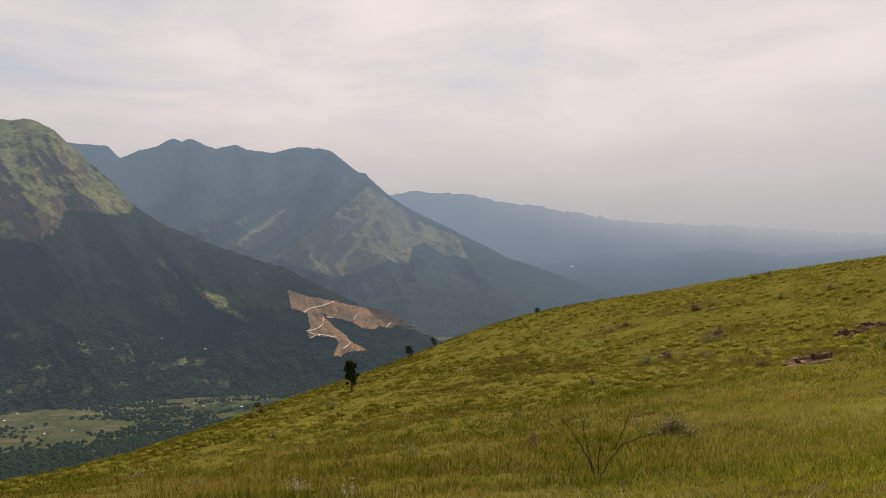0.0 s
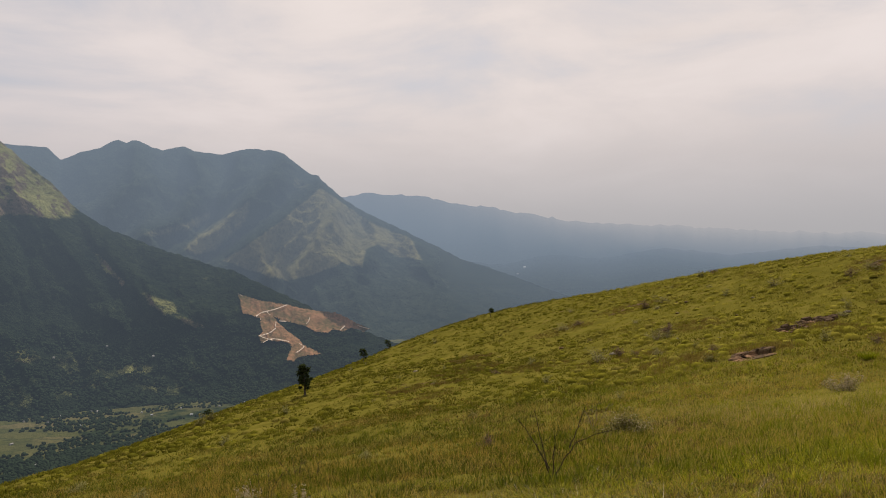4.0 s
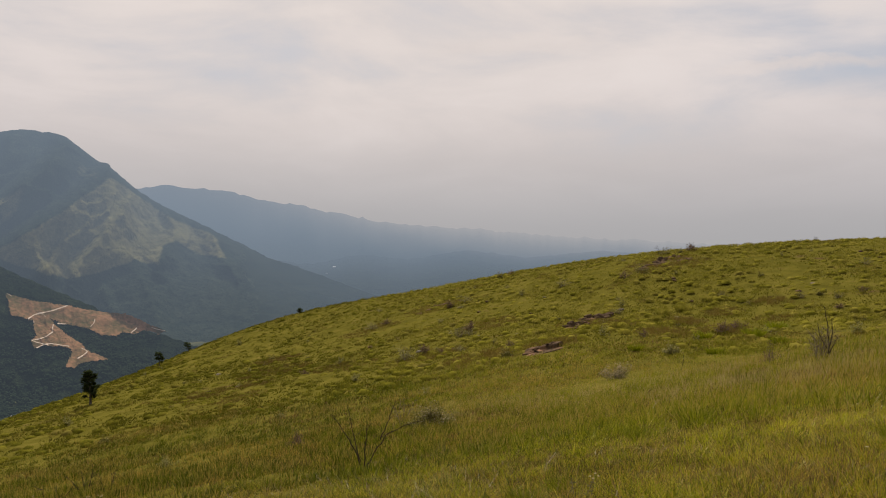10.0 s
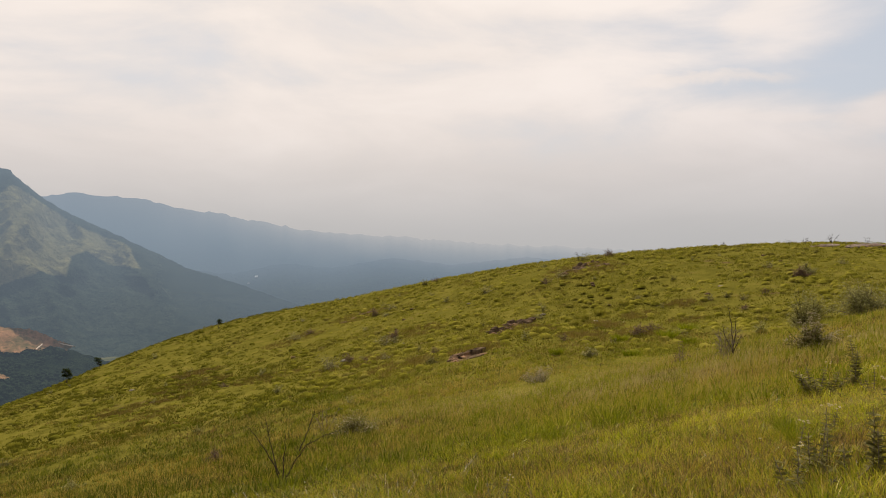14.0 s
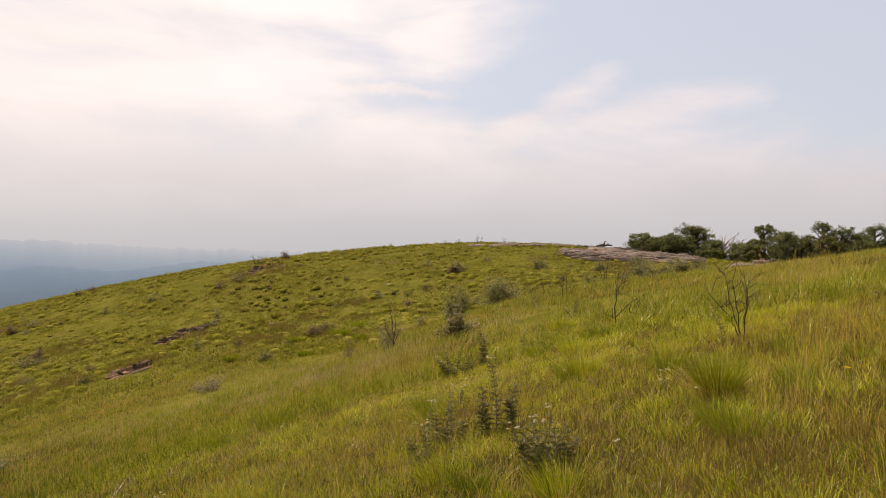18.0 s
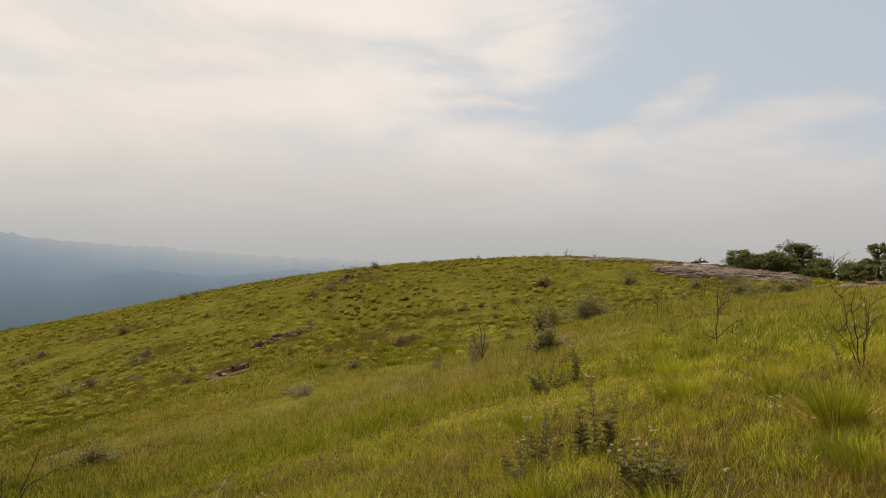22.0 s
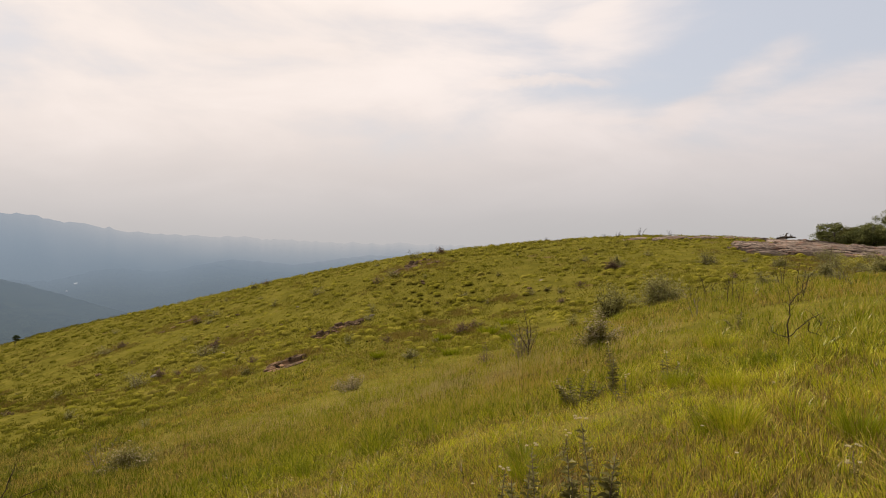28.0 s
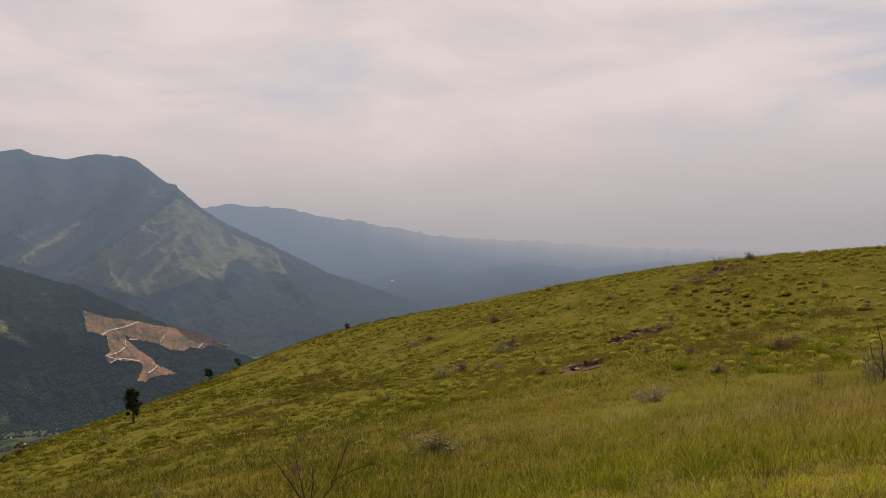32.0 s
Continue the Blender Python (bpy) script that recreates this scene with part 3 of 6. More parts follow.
# ---- building helpers ----


def part(name, me, mat, parent, label=""):
    """Links a mesh as one part under a thing."""
    if mat is not None and not me.materials:
        me.materials.append(mat)
    ob = new(name, me)
    ob.parent = parent
    return tagged(ob, label) if label else ob


def thing(name, x, y, label, category, group="", z=None, turn=0.0, tilt=0.0):
    ob = new(name)
    ob.empty_display_size = 0.1
    ob.matrix_basis = pose(x, y, hz(x, y) if z is None else z, tilt, 0, turn)
    return tagged(ob, label, category, group)


def mesh_of(name, verts, faces, smooth=False):
    me = bpy.data.meshes.new(name)
    me.from_pydata([tuple(v) for v in verts], [], faces)
    if smooth:
        me.polygons.foreach_set("use_smooth", np.ones(len(faces), bool))
    me.update()
    return me


class Shape:
    """Gathers the verts and faces of one mesh."""

    def __init__(self):
        self.v, self.f = [], []

    def tube(self, points, r0, r1, sides=5):
        points = [Vector(p) for p in points]
        base, count = len(self.v), len(points)
        for i, p in enumerate(points):
            way = (points[min(i + 1, count - 1)] - points[max(i - 1, 0)]).normalized()
            a = way.cross(Vector((0.31, 0.87, 0.38))).normalized()
            b = way.cross(a)
            r = r0 + (r1 - r0) * i / (count - 1)
            for k in range(sides):
                t = 2 * math.pi * k / sides
                self.v.append(p + (a * math.cos(t) + b * math.sin(t)) * r)
        for i in range(count - 1):
            for k in range(sides):
                o, q = base + i * sides, (k + 1) % sides
                self.f.append((o + k, o + q, o + sides + q, o + sides + k))
        self.f.append(tuple(base + (count - 1) * sides + k for k in range(sides)))
        return self

    def leaf(self, p, way, up, length, width, fold=0.25):
        """A pointed leaf, folded along its rib."""
        p, way, up = Vector(p), Vector(way).normalized(), Vector(up)
        side = way.cross(up).normalized()
        up = side.cross(way)
        o = len(self.v)
        m, tip = p + way * length * 0.45 - up * length * 0.02, p + way * length - up * length * 0.12
        lift = up * width * fold
        self.v += [p, m + side * width / 2 + lift, tip, m - side * width / 2 + lift, m]
        self.f += [(o, o + 1, o + 4), (o + 1, o + 2, o + 4), (o + 2, o + 3, o + 4), (o + 3, o, o + 4)]
        return self

    def blade(self, p, way, up, length, width):
        """A plain small leaf."""
        p, way = Vector(p), Vector(way).normalized()
        side = way.cross(Vector(up)).normalized() * width * 0.5
        o, m = len(self.v), p + way * length * 0.5
        self.v += [p, m + side, p + way * length, m - side]
        self.f += [(o, o + 1, o + 2), (o, o + 2, o + 3)]
        return self

    def mesh(self, name, smooth=False):
        return mesh_of(name, self.v, self.f, smooth)


def branch_line(rng, start, way, length, bend, steps=7, droop=0.0):
    p, d, out = Vector(start), Vector(way).normalized(), [Vector(start)]
    for i in range(steps):
        d = (d + Vector((rng.gauss(0, bend), rng.gauss(0, bend), rng.gauss(0, bend * 0.6) - droop))).normalized()
        p = p + d * length / steps
        out.append(p.copy())
    return out


# ---- grass ----


def blade_material(name, stops, dry, patch=(0.0, 0.0), single=0.5, clumps=4.2, gloss=0.02, thin=0.26):
    """Thin blades that let some light through; each its own tone, drier in patches."""
    m, n = material(name)
    isle = n.add("ShaderNodeNewGeometry").outputs["Random Per Island"]
    p = place(n)
    tone = n.math("ADD", n.math("MULTIPLY", isle, single), n.math("ADD", n.math("MULTIPLY", n.span(n.noise(n.mapped(p, (1, 1, 0)), 0.9, 3, 0.6), 0.28, 0.72, smooth=False), 0.38 + 0.3 * (0.5 - single)), n.math("MULTIPLY", n.span(n.noise(n.mapped(p, (1, 1, 0)), clumps, 2, 0.5), 0.25, 0.75, smooth=False), max(0.18, 0.30 + 0.7 * (0.5 - single)))))
    east = n.add("ShaderNodeSeparateXYZ")
    n.link(p, east.inputs[0])
    # the western slope is a darker green
    tone = n.math("SUBTRACT", tone, n.span(n.math("SUBTRACT", east.outputs[0], n.math("MULTIPLY", east.outputs[1], 0.22)), 9.5, -4.0, 0.0, 0.36))
    green = n.ramp(tone, stops)
    waste = n.span(n.math("ADD", n.math("MULTIPLY", n.noise(n.mapped(p, (1, 1, 0)), 0.16, 4, 0.6), 1.0), n.math("MULTIPLY", isle, 0.12 + 0.6 * single)), 0.62 - patch[0], 0.86 - patch[1])
    colour = n.mix(waste, green, dry)
    d, t = n.add("ShaderNodeBsdfDiffuse"), n.add("ShaderNodeBsdfTranslucent")
    g = n.add("ShaderNodeBsdfGlossy")
    g.inputs["Roughness"].default_value = 0.35
    n.link(colour, d.inputs[0])
    n.link(colour, t.inputs[0])
    a, b = n.add("ShaderNodeMixShader"), n.add("ShaderNodeMixShader")
    a.inputs[0].default_value, b.inputs[0].default_value = thin, gloss
    for s, k in ((d, 1), (t, 2)):
        n.link(s.outputs[0], a.inputs[k])
    n.link(a.outputs[0], b.inputs[1])
    n.link(g.outputs[0], b.inputs[2])
    finish(n, b.outputs[0])
    return m


GREENS = [(0.10, (0.030, 0.050, 0.001)), (0.42, (0.285, 0.32, 0.006)), (0.72, (0.60, 0.57, 0.016)), (1.0, (0.88, 0.74, 0.09))]
GRASS_NEAR = blade_material("near_grass", GREENS, (0.54, 0.41, 0.045), (-0.17, -0.17), 0.72)
TURF = blade_material("short_turf", [(0.15, (0.045, 0.05, 0.002)), (0.6, (0.12, 0.115, 0.006)), (0.95, (0.28, 0.225, 0.025))], (0.23, 0.145, 0.055))
GRASS_FAR = blade_material("hillside_grass", [(0.15, (0.098, 0.092, 0.009)), (0.5, (0.195, 0.180, 0.018)), (0.98, (0.36, 0.31, 0.055))], (0.24, 0.165, 0.048), (-0.02, -0.02), 0.15, 1.5, gloss=0.005, thin=0.4)
GRASS_SLOPE = blade_material("slope_grass", [(0.10, (0.060, 0.075, 0.003)), (0.40, (0.175, 0.195, 0.007)), (0.72, (0.365, 0.345, 0.020)), (1.0, (0.61, 0.51, 0.11))], (0.45, 0.335, 0.078), (-0.09, -0.09))
HILL_TURF = blade_material("hill_turf", [(0.2, (0.084, 0.078, 0.009)), (0.6, (0.16, 0.143, 0.017)), (0.95, (0.24, 0.198, 0.036))], (0.20, 0.145, 0.038), (-0.04, -0.04), 0.2, 1.5, gloss=0.005)
PINKISH = blade_material("seeding_grass", [(0.2, (0.36, 0.27, 0.085)), (0.8, (0.62, 0.49, 0.20))], (0.48, 0.36, 0.12))
LUSH = blade_material("lush_grass", [(0.2, (0.09, 0.115, 0.003)), (0.8, (0.33, 0.345, 0.010))], (0.4, 0.34, 0.04), (-0.25, -0.25))
TUFT = blade_material("pale_tufts", [(0.15, (0.125, 0.115, 0.013)), (0.5, (0.25, 0.226, 0.027)), (0.95, (0.45, 0.385, 0.085))], (0.30, 0.25, 0.055), (-0.1, -0.08), 0.12, 1.5, gloss=0.005, thin=0.42)
OLD_GRASS = blade_material("old_grass", [(0.15, (0.100, 0.092, 0.010)), (0.55, (0.20, 0.175, 0.020)), (0.95, (0.30, 0.245, 0.044))], (0.165, 0.135, 0.028), (-0.04, -0.04), 0.3, 1.5, gloss=0.0, thin=0.1)
RUST = blade_material("russet_growth", [(0.2, (0.12, 0.092, 0.018)), (0.8, (0.30, 0.22, 0.045))], (0.24, 0.165, 0.04))
RUSSET = [(39.5, 43.2, 1.5), (44.0, 43.3, 1.3), (0.8, 56.0, 3.0), (3.6, 57.4, 2.6), (8.0, 72.4, 2.6), (30.0, 48.4, 2.6), (26.4, 60.0, 3.0), (50.0, 66.0, 3.0), (22.0, 39.6, 2.0), (34.3, 37.2, 1.8), (34.8, 42.0, 1.6), (40.0, 38.8, 1.3), (30.2, 44.5, 2.2), (29.8, 37.5, 2.2), (6.5, 64.5, 3.6), (2.0, 51.6, 3.0), (19.3, 78.1, 3.6), (18.0, 42.5, 2.4), (17.0, 51.5, 3.2), (11.8, 57.0, 3.0), (50.3, 64.3, 5.0), (27.6, 80.5, 3.5), (70.0, 24.0, 3.5), (66.0, 27.0, 3.0), (62.0, 21.5, 3.5), (74.0, 20.0, 3.0), (60.0, 25.5, 2.5), (72.0, 29.5, 2.5)]
STRAW = blade_material("straw", [(0.2, (0.42, 0.29, 0.06)), (0.8, (0.72, 0.56, 0.12))], (0.48, 0.31, 0.06))
THATCH = blade_material("dead_thatch", [(0.2, (0.12, 0.075, 0.014)), (0.8, (0.36, 0.25, 0.05))], (0.2, 0.12, 0.03))
SEDGE = blade_material("sedge", [(0.2, (0.11, 0.125, 0.005)), (0.8, (0.38, 0.37, 0.016))], (0.2, 0.2, 0.03), (-0.3, -0.3))


def blade_mesh(name, root, way, length, width, bend, tiers):
    """Many blades in one mesh: root points, lean directions, lengths, widths, and how far each bows over."""
    count = len(root)
    side = np.stack([-way[:, 1], way[:, 0], np.zeros(count)], 1)
    spin = np.random.default_rng(count).uniform(0, math.pi, count)
    flat = np.stack([np.cos(spin), np.sin(spin), np.zeros(count)], 1)
    side = np.where((np.hypot(way[:, 0], way[:, 1]) < 0.05)[:, None], flat, side * 0.4 + flat * 0.8)
    side /= np.linalg.norm(side, axis=1)[:, None]
    up = np.array([0, 0, 1.0])
    rows = []
    for k in range(tiers + 1):
        t = k / tiers
        centre = root + up * (length * t * (1 - 0.35 * bend * t))[:, None] + way * (length * t * (0.25 + bend * t))[:, None]
        half = (width * 0.5 * (1 - t ** 1.6))[:, None]
        rows += [centre] if k == tiers else [centre - side * half, centre + side * half]
    v = np.stack(rows, 1)
    per = v.shape[1]
    base = (np.arange(count) * per)[:, None]
    me = bpy.data.meshes.new(name)
    me.vertices.add(count * per)
    me.vertices.foreach_set("co", v.astype(np.float32).ravel())
    tris = []
    for k in range(tiers):
        a = 2 * k
        if k == tiers - 1:
            tris.append(np.array([a, a + 1, a + 2]))
        else:
            tris += [np.array([a, a + 1, a + 3]), np.array([a, a + 3, a + 2])]
    idx = np.concatenate([base + t for t in tris], 1).reshape(-1, 3)
    me.loops.add(idx.size)
    me.polygons.add(len(idx))
    me.loops.foreach_set("vertex_index", idx.ravel().astype(np.int32))
    me.polygons.foreach_set("loop_start", np.arange(0, idx.size, 3, dtype=np.int32))
    me.update(calc_edges=True)
    return me


# bare rock where no grass grows: x, y, radius
BARE = [(85.5, 33.5, 5.5), (81, 31.5, 3.2), (84, 38, 3.5), (88, 29.5, 3.2), (92, 35, 6.5), (97, 39, 5), (79, 14.5, 3), (78.5, 18.2, 2.4), (79.3, 11, 2.4), (20.5, 38.2, 1.5), (28.6, 47.2, 1.2), (31.6, 49.2, 1.3), (50.4, 65.0, 1.6)]


def meadow(name, label, r0, r1, per, count, tall, wide, bow, tiers, mat, seed, spread, az=(-38, 112), power=1.0, bare=0.0, centre=(0.6, 0.2), fan=0.6, clump=0.0, dome=0.0, sink=0.02):
    """Tufted grass in a fan round the standpoint: count tufts of per blades."""
    rng = np.random.default_rng(seed)
    u = rng.random(count)
    r = (r0 ** power + u * (r1 ** power - r0 ** power)) ** (1 / power)
    a = np.radians(rng.uniform(az[0], az[1], count))
    cx, cy = centre[0] + r * np.sin(a), centre[1] + r * np.cos(a)
    vigour = smooth_noise(cx * 0.45, cy * 0.45, seed + 5, 3)
    if bare:
        keep = smooth_noise(cx * 0.11, cy * 0.2, 91, 4, 0.6) + 0.25 * (rng.random(count) - 0.5) < bare
        cx, cy, vigour, count = cx[keep], cy[keep], vigour[keep], int(keep.sum())
    for ex, ey, er in BARE:
        keep = np.hypot(cx - ex, cy - ey) > er * rng.uniform(0.8, 1.15, count)
        cx, cy, vigour, count = cx[keep], cy[keep], vigour[keep], int(keep.sum())
    if clump:
        keep = smooth_noise(cx * 0.16, cy * 0.16, seed + 40, 3) + 0.18 * (rng.random(count) - 0.5) > clump
        cx, cy, vigour, count = cx[keep], cy[keep], vigour[keep], int(keep.sum())
    size = np.clip((0.35 + 1.3 * vigour) * rng.uniform(0.6, 1.4, count), 0.45, 1.35)
    idx = np.repeat(np.arange(count), per)
    total = len(idx)
    ang, rad = rng.uniform(0, 2 * math.pi, total), np.sqrt(rng.random(total)) * spread * size[idx]
    x, y = cx[idx] + rad * np.cos(ang), cy[idx] + rad * np.sin(ang)
    root = np.stack([x, y, land(x, y) - sink + dome * size[idx] * (1 - (rad / (spread * size[idx])) ** 2)], 1)
    lean = rng.normal(0, 0.22, (total, 2)) + np.stack([np.cos(ang), np.sin(ang)], 1) * (rad / spread * fan)[:, None] + np.array([0.06, -0.03])
    way = np.concatenate([lean, np.zeros((total, 1))], 1)
    length = tall * size[idx] * rng.uniform(0.55, 1.15, total)
    me = blade_mesh(name, root, way, length, wide * rng.uniform(0.7, 1.3, total), bow * rng.uniform(0.2, 1.2, total), tiers)
    me.materials.append(mat)
    return tagged(new(name, me), label, "grass", kind="stuff")


def mounds(name, label, r0, r1, count, wide, tall, mat, seed, power, bare, az=(-38, 112), centre=(0.6, 0.2)):
    """Low domed bodies of grass tussocks, set out as meadow() sets out its tufts."""
    rng = np.random.default_rng(seed)
    u = rng.random(count)
    r = (r0 ** power + u * (r1 ** power - r0 ** power)) ** (1 / power)
    a = np.radians(rng.uniform(az[0], az[1], count))
    cx, cy = centre[0] + r * np.sin(a), centre[1] + r * np.cos(a)
    keep = smooth_noise(cx * 0.11, cy * 0.2, 91, 4, 0.6) + 0.25 * (rng.random(count) - 0.5) < bare
    for ex, ey, er in BARE:
        keep &= np.hypot(cx - ex, cy - ey) > er
    cx, cy = cx[keep], cy[keep]
    count = len(cx)
    size = rng.uniform(0.55, 1.3, count)
    t = 2 * math.pi * np.arange(8) / 8
    verts, rings = [], ((1.0, -0.12), (0.86, 0.42), (0.52, 0.86))
    for ring, rise in rings:
        wob = rng.uniform(0.8, 1.2, (count, 8)) * ring * wide * size[:, None]
        x, y = cx[:, None] + wob * np.cos(t), cy[:, None] + wob * np.sin(t)
        verts.append(np.stack([x, y, land(cx, cy)[:, None] + rise * tall * size[:, None] * rng.uniform(0.85, 1.15, (count, 8)) + 0 * x], -1))
    top = np.stack([cx, cy, land(cx, cy) + tall * size], -1)[:, None, :]
    v = np.concatenate(verts + [top], 1)
    per = v.shape[1]
    tri = []
    for k in range(8):
        q = (k + 1) % 8
        for lo in (0, 8):
            tri += [(lo + k, lo + q, lo + 8 + q), (lo + k, lo + 8 + q, lo + 8 + k)]
        tri.append((16 + k, 16 + q, 24))
    f = (np.array(tri)[None] + (np.arange(count) * per)[:, None, None]).reshape(-1, 3)
    me = bpy.data.meshes.new(name)
    me.vertices.add(count * per)
    me.vertices.foreach_set("co", v.astype(np.float32).ravel())
    me.loops.add(f.size)
    me.polygons.add(len(f))
    me.loops.foreach_set("vertex_index", f.ravel().astype(np.int32))
    me.polygons.foreach_set("loop_start", np.arange(0, f.size, 3, dtype=np.int32))
    me.update(calc_edges=True)
    me.polygons.foreach_set("use_smooth", np.ones(len(f), bool))
    me.materials.append(mat)
    return tagged(new(name, me), label, "grass", kind="stuff")


meadow("turf", "short dense turf between the tufts", 2.6, 16, 18, 12500, 0.12, 0.009, 0.6, 1, TURF, 11, 0.22, power=1.25)
meadow("meadow_grass", "lush yellow-green tufted hill grass", 2.6, 16, 30, 9300, 0.165, 0.0072, 0.8, 2, GRASS_NEAR, 1, 0.10, power=1.25, fan=0.9)
meadow("slope_turf", "short turf on the slope", 11.5, 44, 11, 13500, 0.15, 0.028, 0.5, 1, TURF, 12, 0.35, power=1.15)
meadow("slope_grass", "yellow-green grass in tufts on the slope", 11.5, 44, 28, 11000, 0.22, 0.020, 0.75, 1, GRASS_SLOPE, 2, 0.2, power=1.15, fan=0.75, dome=0.12)
meadow("hillside_turf", "thin brownish turf on the hillside", 38, 128, 8, 24000, 0.13, 0.11, 0.5, 1, HILL_TURF, 13, 0.9, power=1.3, bare=0.72)
meadow("hillside_grass", "low dull green grass tufts on the hillside", 38, 128, 28, 14000, 0.15, 0.075, 0.8, 1, GRASS_FAR, 3, 0.4, power=1.25, bare=0.64, fan=0.6, dome=0.19)
meadow("hill_tufts", "rounded pale-topped grass tufts on the hillside", 40, 112, 40, 6200, 0.15, 0.055, 0.9, 1, TUFT, 23, 0.34, power=1.2, bare=0.64, fan=0.9, dome=0.26, sink=0.06)
mounds("tuft_mounds", "rounded mounds of old grass under the tufts", 40, 112, 6200, 0.36, 0.2, OLD_GRASS, 23, 1.2, 0.64)
meadow("dry_grass", "pale dry stalks among the green grass", 2.8, 16, 6, 11000, 0.20, 0.005, 0.9, 2, STRAW, 4, 0.2, power=1.25)
meadow("dead_thatch", "brown dead blades lying low between the tufts", 2.6, 14, 7, 11000, 0.18, 0.007, 1.6, 1, THATCH, 8, 0.3, power=1.25, fan=1.3)
meadow("brown_grass", "brown dry grass mixed into the green", 2.6, 9.5, 12, 1500, 0.19, 0.006, 0.9, 1, THATCH, 18, 0.16, az=(68, 112), power=1.3, fan=0.9)
meadow("beige_grass", "beige seeding grass along the lower slope", 14, 46, 8, 12000, 0.36, 0.011, 0.5, 1, STRAW, 6, 0.35, power=1.2, clump=0.52)

meadow("trodden_grass", "short trodden grass on the hilltop", 0.05, 3.2, 20, 1500, 0.11, 0.008, 0.8, 1, GRASS_NEAR, 61, 0.13, az=(0, 360), power=1.8, centre=(0.8, 0.0), fan=0.9)
meadow("hilltop_grass", "yellow-green grass behind the hilltop", 3.0, 40, 20, 3200, 0.22, 0.020, 0.8, 1, GRASS_NEAR, 62, 0.25, az=(110, 324), power=1.5, fan=0.8)
meadow("reedy_grass", "tall reddish-brown dry grass in a drift", 3.2, 9.0, 14, 460, 0.32, 0.005, 0.35, 2, THATCH, 9, 0.14, az=(80, 112), fan=0.5)
meadow("reedy_stalks", "thin pale stalks standing in the dry drift", 4.2, 9.0, 5, 260, 0.42, 0.005, 0.35, 2, STRAW, 10, 0.2, az=(86, 112), fan=0.5)

for k, (x, y, wide) in enumerate([(16.3, 12.6, 3.2), (14.0, 14.8, 3.0), (19.0, 20.5, 4.0), (14.5, 20.5, 4.5), (11.0, 24.5, 4.5)]):
    meadow("seeding_grass", "drift of pinkish-beige seeding grass on the slope", 0.1, wide, 6, 400, 0.40, 0.011, 0.5, 1, PINKISH, 30 + k, 0.3, az=(0, 360), power=1.6, centre=(x, y))

for k, (x, y, wide) in enumerate(RUSSET):
    meadow("russet_scrub", "low russet-brown dead growth in thin grass", 0.1, wide, 14, int(62 * wide), 0.20, 0.045, 0.6, 1, RUST, 50 + k, 0.35, az=(0, 360), power=1.7, centre=(x, y), dome=0.12)


def tussock(x, y, radius, tall, seed, label, mat=None, skirt=60, blades=520, name="grass_tussock", fan=0.42, wide=0.0055):
    """A big clump: green blades over a skirt of dead ones."""
    rng = np.random.default_rng(seed)
    ob = thing(name, x, y, label, "grass tussock", "large tussocks")

    def ring(count, spread, length, out, wide, bow):
        ang, rad = rng.uniform(0, 2 * math.pi, count), np.sqrt(rng.random(count)) * spread
        root = np.stack([rad * np.cos(ang), rad * np.sin(ang), np.full(count, -0.03)], 1)
        way = np.stack([np.cos(ang), np.sin(ang), 0 * ang], 1) * (out * (0.25 + rad / spread) + rng.normal(0, 0.12, count))[:, None]
        return blade_mesh("blades", root, way, length * rng.uniform(0.35, 1.12, count), wide * rng.uniform(0.7, 1.3, count), bow * rng.uniform(0.3, 1.2, count), 3)

    part("green_tuft", ring(blades, radius * 0.36, tall, fan, wide, 0.75), mat or SEDGE, ob)
    if skirt:
        part("dead_skirt", ring(skirt, radius * 0.42, tall * 0.8, 1.1, 0.007, 0.9), STRAW, ob, "pale dead blades fanned round the foot")
    return ob

# ---- plant materials ----


def leaf_material(name, dark, light, sheen=0.0):
    m, n = material(name)
    isle = n.add("ShaderNodeNewGeometry").outputs["Random Per Island"]
    colour = n.mix(n.math("ADD", n.math("MULTIPLY", isle, 0.7), n.math("MULTIPLY", n.noise(place(n), 2.5, 3), 0.4)), dark, light)
    p = n.add("ShaderNodeBsdfDiffuse")
    n.link(colour, p.inputs[0])
    t = n.add("ShaderNodeBsdfTranslucent")
    n.link(colour, t.inputs[0])
    mx = n.add("ShaderNodeMixShader")
    mx.inputs[0].default_value = 0.35
    n.link(p.outputs[0], mx.inputs[1])
    n.link(t.outputs[0], mx.inputs[2])
    out = mx.outputs[0]
    if sheen:
        g, top = n.add("ShaderNodeBsdfGlossy"), n.add("ShaderNodeMixShader")
        g.inputs["Roughness"].default_value = 0.5
        g.inputs["Color"].default_value = (0.95, 0.85, 0.62, 1)
        top.inputs[0].default_value = sheen
        n.link(out, top.inputs[1])
        n.link(g.outputs[0], top.inputs[2])
        out = top.outputs[0]
    finish(n, out)
    return m


def bark_material(name, dark, light, scale=40.0):
    m, n = material(name)
    c = n.add("ShaderNodeTexCoord").outputs["Object"]
    g = n.noise(n.mapped(c, (1, 1, 0.25)), scale, 5, 0.65)
    finish(n, surface(n, n.ramp(g, [(0.3, dark), (0.7, light)]), 0.95, bumped(n, g, 0.6, 0.01), 0.05))
    return m


